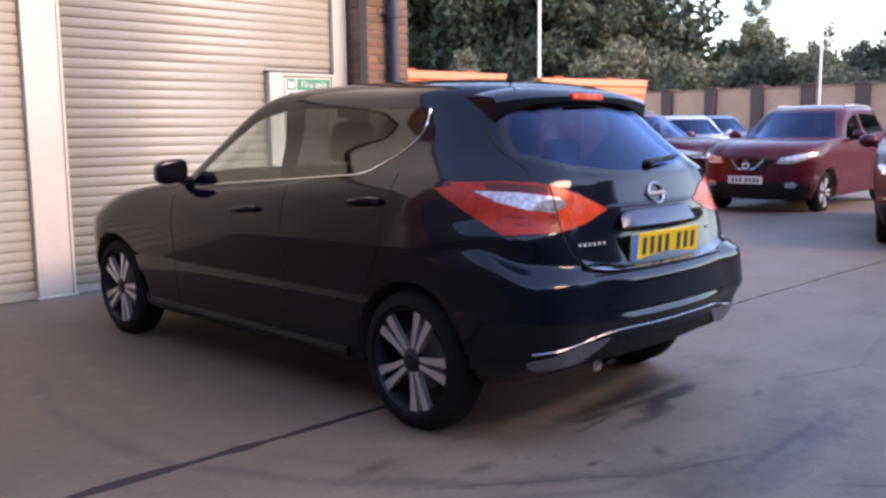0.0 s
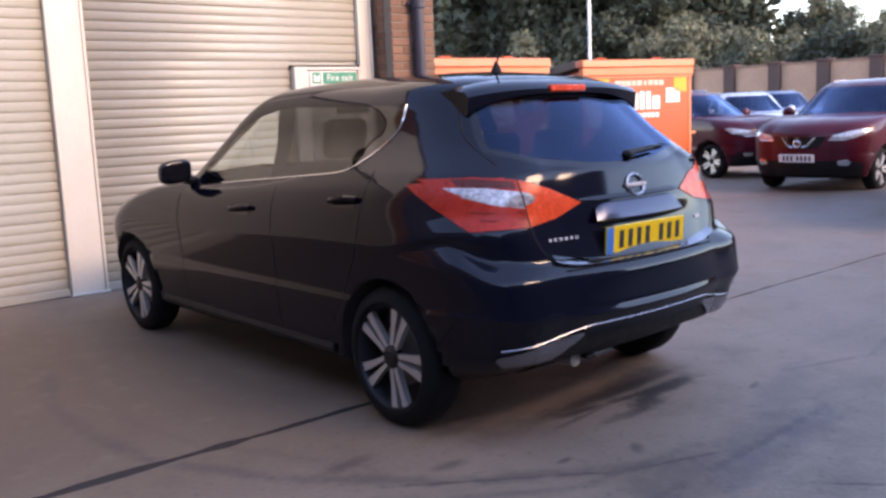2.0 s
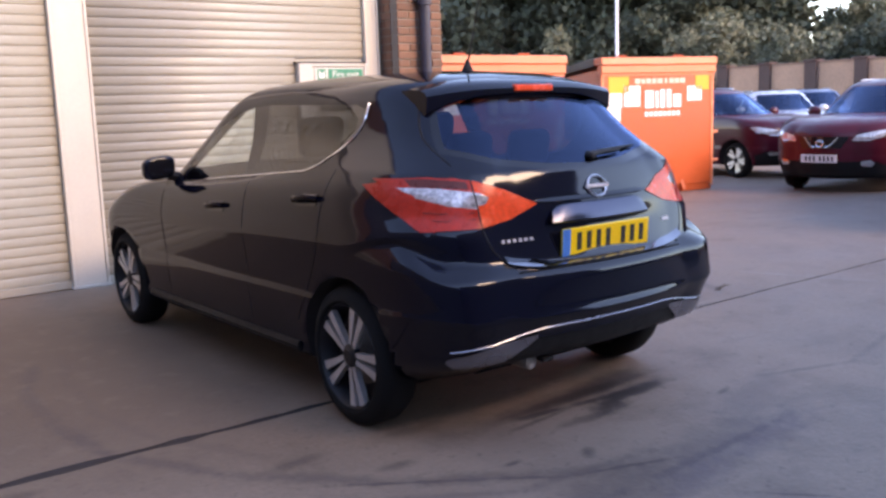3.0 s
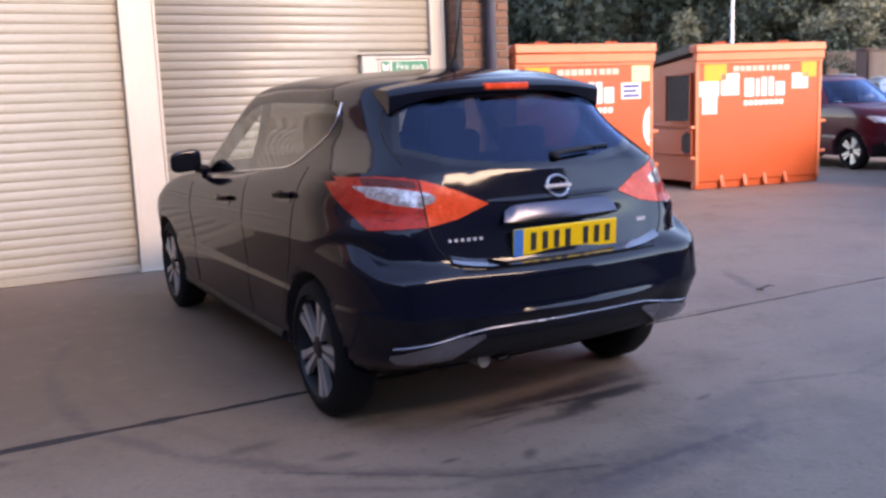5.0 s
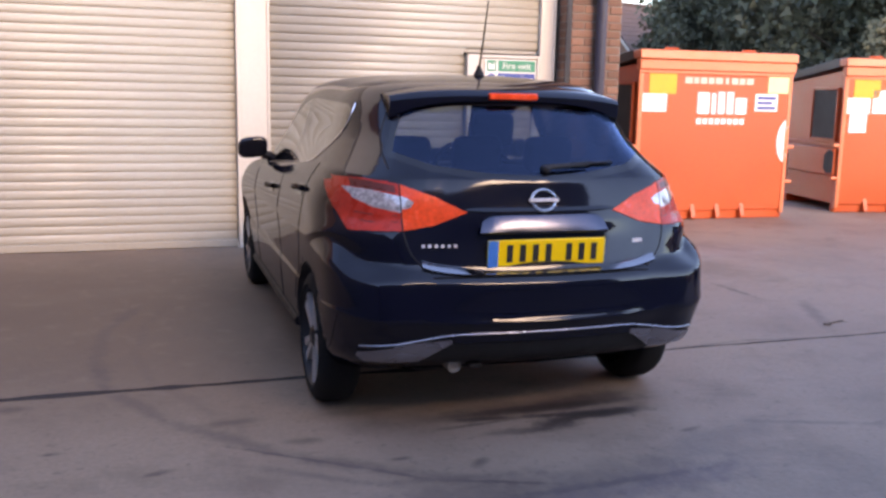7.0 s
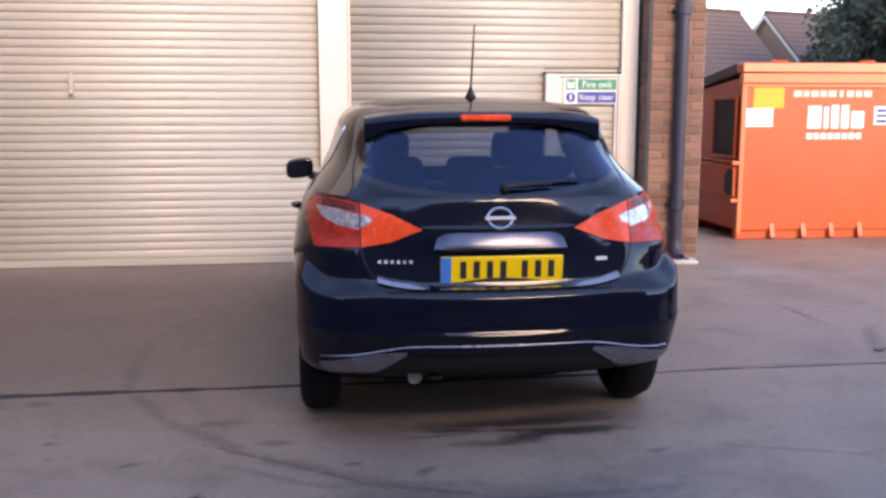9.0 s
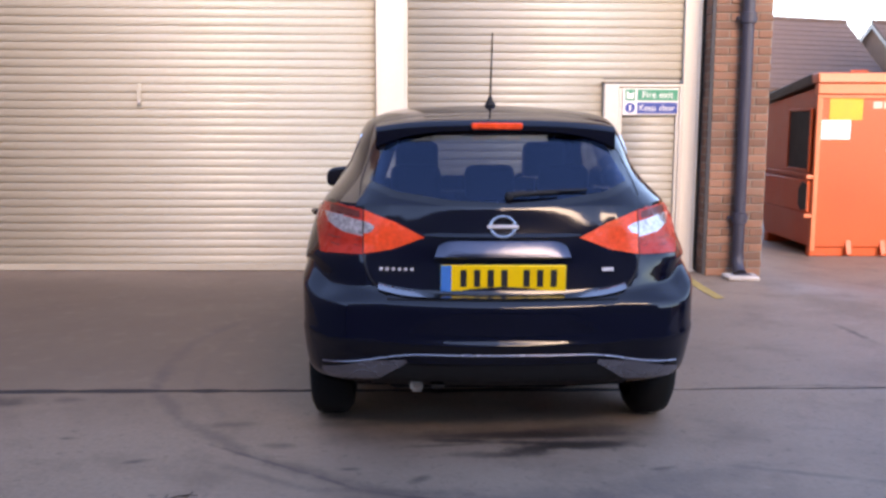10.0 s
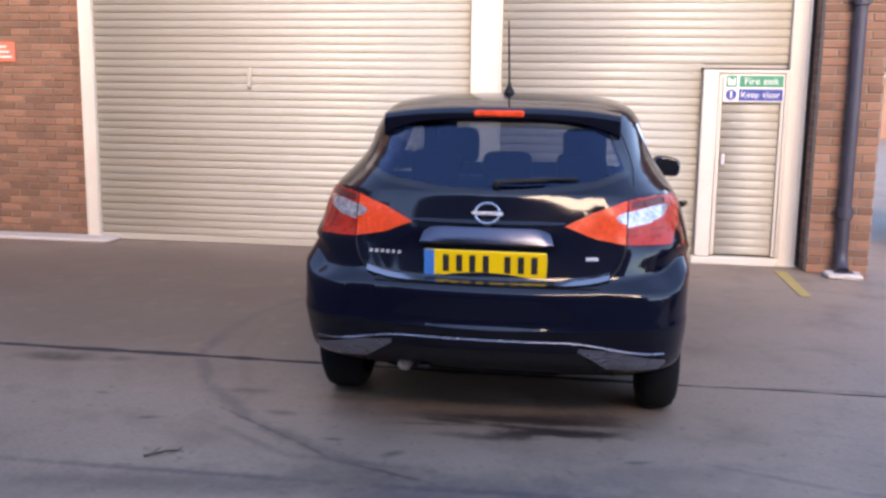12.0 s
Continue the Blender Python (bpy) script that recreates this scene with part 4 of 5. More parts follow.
            p = [skin.side(s, y + 0.10, z - 0.004, 0.012), skin.side(s, y + 0.085, z, 0.036), skin.side(s, y - 0.07, z + 0.012, 0.038), skin.side(s, y - 0.10, z + 0.012, 0.012)]
            part("handle", tube(dense(p, 0.03), 0.014, 8), M_CAR, dd)
            part("handle_recess", patch_on(skin, [(y + 0.09, z - 0.03), (y - 0.08, z - 0.022), (y - 0.09, z + 0.03), (y + 0.08, z + 0.02)], 0.003, 0.004, "side", s), M_GLOSS_BLACK, dd)
        part("chrome_strip", tube(side_line(skin, s, [(1.76, 0.972), (1.41, 1.000), (0.54, 1.062), (0.38, 1.074), (0.30, 1.090), (0.14, 1.190), (0.066, 1.262), (0.055, 1.30), (0.085, 1.362)], 0.001), 0.0042, 6), M_CHROME, car, "thin chrome strip under the side windows")
        part("shut_line", tube(side_line(skin, s, [(0.885, 0.30), (0.885, 1.04)], -0.001), 0.0035, 5), M_PLASTIC, car)
        part("shut_line", tube(side_line(skin, s, [(1.95, 0.32), (1.95, 0.95)], -0.001), 0.0035, 5), M_PLASTIC, car)
        part("shut_line", tube(side_line(skin, s, [(0.12, 1.09), (0.16, 0.76), (0.40, 0.40)], -0.001), 0.0035, 5), M_PLASTIC, car)
        part("sill", tube(side_line(skin, s, [(2.28, 0.27), (0.42, 0.27)], -0.01), 0.03, 8), M_PLASTIC, car)
        # mirror
        mir = new("door_mirror"); mir.parent = car
        mir.matrix_basis = pose(s * 0.900, 1.87, 1.05)
        mb = bmesh.new()
        bmesh.ops.create_icosphere(mb, subdivisions=3, radius=1.0)
        for v in mb.verts:
            v.co = Vector([math.copysign(abs(c) ** 0.62, c) for c in v.co])
            v.co.x *= 0.092; v.co.z *= 0.066; v.co.y *= 0.09 if v.co.y > 0 else 0.02
            v.co.z += 0.010 * v.co.x / 0.094 * -s
        part("shell", mb, M_CAR, mir)
        gm = bmesh.new()
        bmesh.ops.create_circle(gm, cap_ends=True, segments=24, radius=1.0, matrix=Matrix.Translation((0, -0.022, 0)) @ Matrix.Rotation(radians(90), 4, "X") @ Matrix.Diagonal((0.078, 0.052, 1, 1)))
        part("mirror_glass", gm, M_GLOSS_BLACK, mir)
        part("stalk", tube([(-s * 0.06, 0.03, -0.045), (-s * 0.13, 0.03, -0.06)], 0.028, 8), M_PLASTIC, mir)
        # tail lamp
        lamp = T({fields["lamp_out", s], fields["lamp_side", s]}, "tail_lamp", M_LAMP_DEEP, car, "red and clear wrap-round tail lamp", push=0.004)
        T({fields["clear_out", s], fields["clear_side", s]}, "clear_lens", M_LAMP_CLEAR, lamp, "clear lens", push=0.004)
        T(fields["bezel", s], "bezel", M_LAMP_AMBER, lamp, "dark red band", push=0.004)
        T(fields["lamp_in", s], "gate_lens", M_LAMP_RED, lamp, push=0.004)
        T(fields["clear_in", s], "clear_lens", M_LAMP_CLEAR, lamp, push=0.004)
        part("lens_rib", tube([skin.rear(s * 0.60, 0.93, 0.006), skin.rear(s * 0.70, 0.93, 0.006), skin.rear(s * 0.745, 0.935, 0.005)], 0.0022, 5), M_LAMP_AMBER, lamp)
        part("lens_rib", tube([skin.rear(s * 0.60, 0.905, 0.006), skin.rear(s * 0.70, 0.90, 0.006), skin.rear(s * 0.73, 0.905, 0.005)], 0.0022, 5), M_LAMP_AMBER, lamp)
        part("lens_gap", tube(rear_line(skin, mirrored([(0.585, 1.055), (0.585, 0.868)], s), 0.002), 0.004, 5), M_PLASTIC, lamp)
        part("shut_line", tube(rear_line(skin, mirrored([(0.585, 0.87), (0.572, 0.78), (0.545, 0.725), (0.48, 0.708)], s), -0.001), 0.004, 5), M_PLASTIC, car)
        part("shut_line", tube(rear_line(skin, mirrored([(0.60, 1.056), (0.625, 1.12), (0.60, 1.22), (0.52, 1.385)], s), -0.001), 0.004, 5), M_PLASTIC, car)
        T(fields["strip_end", s], "bumper_trim", M_DIFF, car, "silver grey lower bumper trim", push=0.006)
    rw = T(fields["tail_glass"], "rear_window", M_GLOSS_BLACK, car, "dark tinted rear window with a black border")
    T(fields["tail_pane"], "pane", G_REAR, rw, "dark tinted glass")
    T(fields["screen"], "windscreen", G_LIGHT, car)
    T(fields["strip_mid"], "bumper_trim", M_CAR, car, "black middle of the lower bumper trim", push=0.006)
    T(fields["diffuser"], "diffuser", M_PLASTIC, car, "black plastic lower bumper", push=-0.004)
    part("trim_line", tube(rear_line(skin, [(-0.76, 0.414), (-0.57, 0.43), (-0.40, 0.466), (0.40, 0.466), (0.57, 0.43), (0.76, 0.414)], 0.003), 0.004, 6), M_DIFF, car, "thin silver line along the bumper trim")
    part("shut_line", tube(rear_line(skin, [(-0.48, 0.694), (0.48, 0.694)], 0.0), 0.004, 5), M_PLASTIC, car)
    # spoiler over the rear window
    sp = bmesh.new()
    rows_ = []
    for i in range(25):
        q = -1 + 2 * i / 24
        x = 0.548 * q
        e = abs(q) ** 4
        drop = 0.03 * abs(q) ** 3
        prof = [(0.03 + 0.10 * e, 1.474 - 0.055 * e - drop), (-0.14 + 0.03 * e, 1.455 - drop - 0.012 * e), (-0.25 + 0.05 * q * q, 1.430 - drop), (-0.275 + 0.055 * q * q, 1.408 - drop), (-0.268 + 0.055 * q * q, 1.385 - drop - 0.045 * e), (-0.18 + 0.03 * e, 1.368 - drop - 0.07 * e), (-0.06, 1.38 - drop)]
        rows_.append([sp.verts.new((x, y, z)) for y, z in prof])
    for A, B in zip(rows_, rows_[1:]):
        for k in range(len(A)):
            sp.faces.new((A[k], A[(k + 1) % len(A)], B[(k + 1) % len(A)], B[k]))
    sp.faces.new(rows_[0]); sp.faces.new(rows_[-1])
    bmesh.ops.recalc_face_normals(sp, faces=sp.faces)
    spo = part("spoiler", sp, M_CAR, car, "black roof spoiler")
    part("brake_light", box((-0.115, -0.282, 1.392), (0.115, -0.24, 1.422), 0.006), M_LAMP_RED, spo, "red high brake light")
    # rear wiper
    wp = new("rear_wiper"); wp.parent = car
    part("arm", tube([skin.rear(0.04, 1.106, 0.018), skin.rear(0.14, 1.112, 0.020), skin.rear(0.24, 1.117, 0.016)], 0.007, 8, taper=[1.3, 1.0, 0.7]), M_PLASTIC, wp)
    part("blade", tube([skin.rear(0.02, 1.118, 0.010), skin.rear(0.19, 1.126, 0.011), skin.rear(0.37, 1.130, 0.010)], 0.006, 6), M_PLASTIC, wp)
    pv = skin.rear(0.03, 1.105, 0.01)
    part("pivot", lathe([(-0.018, 0.010), (-0.012, 0.017), (0.02, 0.019)], "Y", 14, centre=tuple(pv)), M_PLASTIC, wp)
    # garnish, plate, badges
    gp = lambda x, z, o=0.0: skin.rear(x, z, o)
    g = bmesh.new()
    rows_ = []
    for i in range(21):
        q = -1 + 2 * i / 20
        x = 0.285 * q
        sink = 0.022 * abs(q) ** 12
        y = gp(x, 0.90).y
        rows_.append([g.verts.new(v) for v in ((x * 0.94, y + 0.004, 0.938 - sink), (x * 0.94, y - 0.010, 0.936 - sink), (x * 0.95, y - 0.014, 0.931 - sink), (x, y - 0.033, 0.870), (x, y - 0.029, 0.862), (x, y + 0.02, 0.858))])
    for A, B in zip(rows_, rows_[1:]):
        for k in range(len(A) - 1):
            g.faces.new((A[k], A[k + 1], B[k + 1], B[k]))
    bmesh.ops.recalc_face_normals(g, faces=g.faces)
    part("gate_garnish", g, M_GARNISH, car, "glossy chrome bar above the number plate")
    # lip of the tailgate between the lamps
    g = bmesh.new()
    rows_ = []
    for i in range(41):
        x = -0.33 + 0.66 * i / 40
        w_ = 0.25 + 0.45 * min(1.0, (0.33 - abs(x)) / 0.06)
        y = gp(x, 0.957).y
        rows_.append([g.verts.new(v) for v in ((x, y + 0.010, 0.957 + 0.012 * w_), (x, y - 0.002, 0.957 + 0.010 * w_), (x, y - 0.016 * w_, 0.957 - 0.010 * w_), (x, y - 0.013 * w_, 0.957 - 0.016 * w_), (x, y + 0.010, 0.957 - 0.018 * w_))])
    for A, B in zip(rows_, rows_[1:]):
        for k in range(len(A) - 1):
            g.faces.new((A[k], A[k + 1], B[k + 1], B[k]))
    bmesh.ops.recalc_face_normals(g, faces=g.faces)
    part("gate_lip", g, M_CAR, car, "bright lip across the tailgate between the lamps")
    py = gp(0, 0.785).y - 0.012
    plate = new("number_plate"); plate.parent = car
    plate.matrix_basis = pose(0, py, 0.785, 4, 0, 0)
    part("board", box((-0.26, -0.004, -0.0555), (0.26, 0.006, 0.0555), 0.004), M_YELLOW, plate, "yellow number plate")
    part("band", box((-0.259, -0.0055, -0.0545), (-0.215, -0.004, 0.0545)), M_EUBLUE, plate)
    for i in range(7):
        x = -0.178 + i * 0.0565 + (0.035 if i > 3 else 0)
        part("bar", box((x, -0.0058, -0.036), (x + 0.026, -0.004, 0.036)), M_INK, plate)
    bd = new("badge"); bd.parent = car
    bc = gp(0, 0.99, 0.006)
    nrm = (gp(0.0, 0.99, 0.01) - gp(0, 0.99)).normalized()
    bd.matrix_basis = Matrix.Translation(bc) @ nrm.to_track_quat("-Y", "Z").to_matrix().to_4x4()
    part("ring", tube([(0.052 * math.cos(a), 0, 0.044 * math.sin(a)) for a in (2 * math.pi * k / 28 for k in range(28))], 0.0062, 6, closed=True), M_BADGE, bd)
    part("cross_bar", box((-0.066, -0.008, -0.008), (0.066, 0.004, 0.008), 0.003), M_STICKER_GREY, bd)
    for i in range(6):
        x = -0.515 + i * 0.026
        part("letter_bar", patch_on(skin, [(x, 0.807), (x + 0.013, 0.807), (x + 0.013, 0.819), (x, 0.819)], 0.004, 0.006), M_STICKER_GREY, car)
    part("trim_badge", patch_on(skin, [(0.42, 0.805), (0.47, 0.805), (0.47, 0.820), (0.42, 0.820)], 0.004, 0.006), M_STICKER_GREY, car)
    # ledge under the plate: pale metal paints the bright sky reflected in black gloss
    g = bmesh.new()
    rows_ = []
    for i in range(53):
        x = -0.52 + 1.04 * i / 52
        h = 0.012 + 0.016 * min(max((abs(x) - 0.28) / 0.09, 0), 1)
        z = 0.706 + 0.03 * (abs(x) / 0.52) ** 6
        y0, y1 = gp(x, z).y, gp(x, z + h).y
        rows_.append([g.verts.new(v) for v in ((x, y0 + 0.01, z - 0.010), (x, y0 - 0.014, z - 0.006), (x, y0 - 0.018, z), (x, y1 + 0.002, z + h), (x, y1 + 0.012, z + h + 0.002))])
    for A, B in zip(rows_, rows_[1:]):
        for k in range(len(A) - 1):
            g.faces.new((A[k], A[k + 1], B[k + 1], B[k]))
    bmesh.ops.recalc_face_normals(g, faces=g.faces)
    part("gate_ledge", g, M_LIP_GLINT, car, "black lip under the number plate, its sky glint put into the colour")
    # aerial
    ae = new("aerial"); ae.parent = car
    a0 = skin.top(0, 0.18)
    part("base", lathe([(0, 0.028), (0.012, 0.024), (0.03, 0.014), (0.05, 0.008)], "Z", 12, centre=tuple(a0)), M_PLASTIC, ae)
    part("rod", tube([a0 + Vector((0, 0, 0.03)), a0 + Vector((0, -0.05, 0.17)), a0 + Vector((0, -0.105, 0.345))], 0.0045, 6, taper=[1.2, 1, 0.7]), M_PLASTIC, ae)
    # exhaust, underbody, interior
    part("exhaust", lathe([(-0.60, 0.020), (-0.61, 0.030), (-0.60, 0.033), (-0.30, 0.030)], "Y", 16, centre=(-0.36, 0, 0.305)), M_STEEL, car, "dark steel exhaust tip")
    part("silencer", box((-0.50, -0.42, 0.22), (0.35, -0.12, 0.36), 0.05, segs=2), M_PLASTIC, car)
    part("tow_eye", box((-0.30, -0.62, 0.29), (-0.24, -0.56, 0.31), 0.006), M_PLASTIC, car)
    part("rear_axle", tube([(-0.7, 0, 0.27), (0.7, 0, 0.27)], 0.05, 8), M_PLASTIC, car)
    for x in (-0.864, 0.864):
        for y in (0.0, 2.70):
            wheel(car, x, y)
    for x in (-0.37, 0.37):
        seat(car, x, 1.12)
        seat(car, x, 0.32, True)
    seat(car, 0.0, 0.34, True)
    part("parcel_shelf", box((-0.55, -0.40, 1.00), (0.55, 0.20, 1.02), 0.005), M_FABRIC, car)
    part("dashboard", box((-0.68, 1.62, 0.70), (0.68, 1.95, 0.96), 0.06, segs=3), M_PLASTIC, car)
    part("cabin_floor", box((-0.66, -0.4, 0.36), (0.66, 1.9, 0.38)), M_FABRIC, car)
    sw = new("steering_wheel"); sw.parent = car
    sw.matrix_basis = pose(0.37, 1.48, 0.93, 68, 0, 0)
    part("rim", tube([(0.18 * math.cos(a), 0.18 * math.sin(a), 0) for a in (2 * math.pi * k / 28 for k in range(28))], 0.016, 8, closed=True), M_PLASTIC, sw)
    part("boss", lathe([(-0.03, 0.06), (0.02, 0.07)], "Z", 16), M_PLASTIC, sw)
    part("spoke", box((-0.17, -0.02, -0.012), (0.17, 0.02, 0.008), 0.005), M_PLASTIC, sw)
    part("rear_view_mirror", box((-0.11, 1.38, 1.335), (0.11, 1.40, 1.395), 0.015, segs=2), M_PLASTIC, car)
    return car


hero_car((3.393, 2.852, 0))


# ---- skips ----
def skip(at, turn, label, variant):
    """A front-end-loader waste skip: upright front with a lip, fork pockets, hinged lids, gussets at the foot."""
    sk = thing("waste_skip", at, label, "skip", "waste skips", turn=turn)
    W, D, H = 2.09, 1.75, 1.86
    # body from the side: (y, z)
    bm = prism([(0.0, 0.10), (0.0, H), (D, H - 0.18), (D, 0.55), (D - 0.25, 0.10)], 0.02, W - 0.02, "x", bevel=0.012)
    part("body", bm, M_ORANGE, sk)
    # lips take the lit orange, brightness put into the paint
    part("lip", box((-0.02, -0.045, H - 0.085), (W + 0.02, 0.06, H + 0.03), 0.010), M_ORANGE_LIT, sk)
    part("upper_lip", prism([(-0.065, H + 0.036), (0.12, H + 0.036), (0.14, H + 0.135), (-0.055, H + 0.145)], -0.03, W + 0.03, "x", bevel=0.012), M_ORANGE_LIT, sk)
    part("lip_groove", box((-0.012, -0.02, H - 0.125), (W + 0.012, 0.0, H - 0.089), 0.004), M_ORANGE_LIT, sk)
    for x0, x1 in ((0.0, W / 2 - 0.02), (W / 2 + 0.02, W)):
        lid = part("lid", prism([(0.16, H + 0.10), (0.20, H + 0.150), (D * 0.9, H - 0.03), (D + 0.03, H - 0.10), (D + 0.03, H - 0.16), (0.16, H + 0.03)], x0, x1, "x", bevel=0.01), M_LID, sk, "dark brown sloping lid")
        xm = (x0 + x1) / 2
        part("lid_handle", tube([(xm - 0.09, 0.22, H + 0.11), (xm - 0.09, 0.20, H + 0.175), (xm + 0.09, 0.20, H + 0.175), (xm + 0.09, 0.22, H + 0.11)], 0.012, 6), M_ORANGE, lid)
    part("base_rail", box((0.0, 0.02, 0.0), (W, 0.12, 0.11), 0.01), M_ORANGE, sk)
    part("base_rail", box((0.0, D - 0.42, 0.0), (W, D - 0.30, 0.11), 0.01), M_ORANGE, sk)
    part("edge_post", box((-0.006, -0.012, 0.06), (0.05, 0.03, H), 0.008), M_ORANGE_LIT, sk)
    part("edge_post", box((W - 0.05, -0.012, 0.06), (W + 0.006, 0.03, H), 0.008), M_ORANGE_LIT, sk)
    for x in (0.42, 0.80, 1.14, 1.49):
        part("gusset", prism([(0.0, 0.02), (-0.055, 0.03), (0.0, 0.19)], x - 0.03, x + 0.03, "x", bevel=0.004), M_ORANGE, sk)
    for x, s in ((0.0, -1), (W, 1)):
        def side_box(o0, o1, y0, y1, z0, z1, bevel=0.0):
            return box((min(x + s * o0, x + s * o1), y0, z0), (max(x + s * o0, x + s * o1), y1, z1), bevel)
        pk = part("fork_pocket", side_box(0.0, 0.055, 0.04, D - 0.2, 0.48, 0.84, 0.012), M_ORANGE, sk)
        # pocket mouth and hatch are closed plates; the dark inside is only colour
        part("pocket_mouth", prism([(0.035, 0.52), (0.035, 0.80), (0.16, 0.82), (0.26, 0.74), (0.26, 0.56), (0.18, 0.50)], min(x + s * 0.05, x + s * 0.06), max(x + s * 0.05, x + s * 0.06), "x"), M_OPENING_SHADE, pk)
        wd = part("side_hatch", side_box(0.0, 0.022, 0.12, 0.72, 0.96, 1.60, 0.006), M_OPENING_SHADE, sk, "side hatch, its dark inside painted on a flat panel")
        for y0, y1, z0, z1 in ((0.09, 0.12, 0.93, 1.63), (0.72, 0.75, 0.93, 1.63), (0.12, 0.72, 0.93, 0.96), (0.12, 0.72, 1.60, 1.63)):
            part("hatch_rim", side_box(0.0, 0.034, y0, y1, z0, z1, 0.005), M_ORANGE, wd)
        part("side_rib", side_box(0.0, 0.03, 0.10, D - 0.25, 0.87, 0.91, 0.006), M_ORANGE, sk)
        for z in (0.88, 0.45):
            part("side_pin", tube([(x - s * 0.01, 0.02, z), (x + s * 0.09, 0.0, z)], 0.024, 10), M_ORANGE_LIT, sk)
    # stickers and lettering bars
    def sticker(x, z, w, h, material, label=""):
        return part("sticker", box((x, -0.006, z), (x + w, 0.002, z + h), 0.001), material, sk, label)
    sticker(0.13, 1.50, 0.36, 0.24, M_STICKER_YELLOW, "yellow warning sticker")
    st = sticker(0.05, 1.29, 0.32, 0.21, M_STICKER, "white notice sticker")
    for i in range(3):
        part("print_bar", box((0.075, -0.009, 1.32 + 0.055 * i), (0.345, -0.007, 1.345 + 0.055 * i)), M_STICKER_GREY, st)
    # a line of worn lettering, too faint to read
    x = 0.60
    for w_ in (0.10, 0.07, 0.09, 0.08, 0.10, 0.0, 0.05, 0.0, 0.09, 0.08, 0.10):
        if w_:
            part("letter_bar", box((x, -0.006, 1.625), (x + w_, 0.002, 1.70), 0.001), M_FADED, sk)
        x += w_ + 0.018
    # a plain white word mark: five stout shapes, with a bar below
    x = 0.78
    for w_, h_ in ((0.17, 0.26), (0.065, 0.25), (0.10, 0.27), (0.10, 0.27), (0.16, 0.20)):
        part("mark_shape", box((x, -0.007, 1.27), (x + w_, 0.002, 1.27 + h_), 0.012), M_STICKER, sk)
        x += w_ + 0.022
    for i in range(8):
        part("mark_bar", box((0.78 + i * 0.085, -0.006, 1.15), (0.78 + i * 0.085 + 0.065, 0.002, 1.22)), M_STICKER, sk)
    if variant == "disc":
        arc = [(W - 0.006 - 0.155 * math.sin(a), 0.95 + 0.27 * math.cos(a)) for a in (math.pi * k / 16 for k in range(17))]
        d = part("disc_sticker", prism(arc, -0.006, 0.002), M_STICKER, sk, "white half-round sticker at the edge")
        part("ring_print", tube([(W - 0.006 - 0.10 * math.sin(a), -0.007, 0.95 + 0.18 * math.cos(a)) for a in (math.pi * k / 12 for k in range(13))], 0.009, 5), M_STICKER_GREY, d)
        sticker(1.75, 1.53, 0.30, 0.20, M_STICKER_CREAM, "faded cream sticker")
        s2 = sticker(1.58, 1.31, 0.32, 0.21, M_STICKER, "white notice sticker with blue print")
        for i in range(3):
            part("print_bar", box((1.61, -0.009, 1.335 + 0.06 * i), (1.87 - 0.05 * (i % 2), -0.007, 1.37 + 0.06 * i)), M_BLUE, s2)
    else:
        sticker(0.40, 1.30, 0.30, 0.30, M_STICKER, "white notice sticker")
        sticker(0.10, 1.05, 0.24, 0.26, M_STICKER, "white notice sticker")
        sticker(1.58, 1.36, 0.28, 0.22, M_STICKER, "white notice sticker")
        sticker(1.74, 1.52, 0.26, 0.22, M_STICKER_YELLOW, "yellow warning sticker")
    return sk


skip((7.34, 8.44, -0.05), -1.0, "orange steel waste skip with stickers, beside the brick corner", "disc")
skip((10.50, 8.72, -0.05), -11.0, "orange steel waste skip with white stickers, in the open yard", "plain")


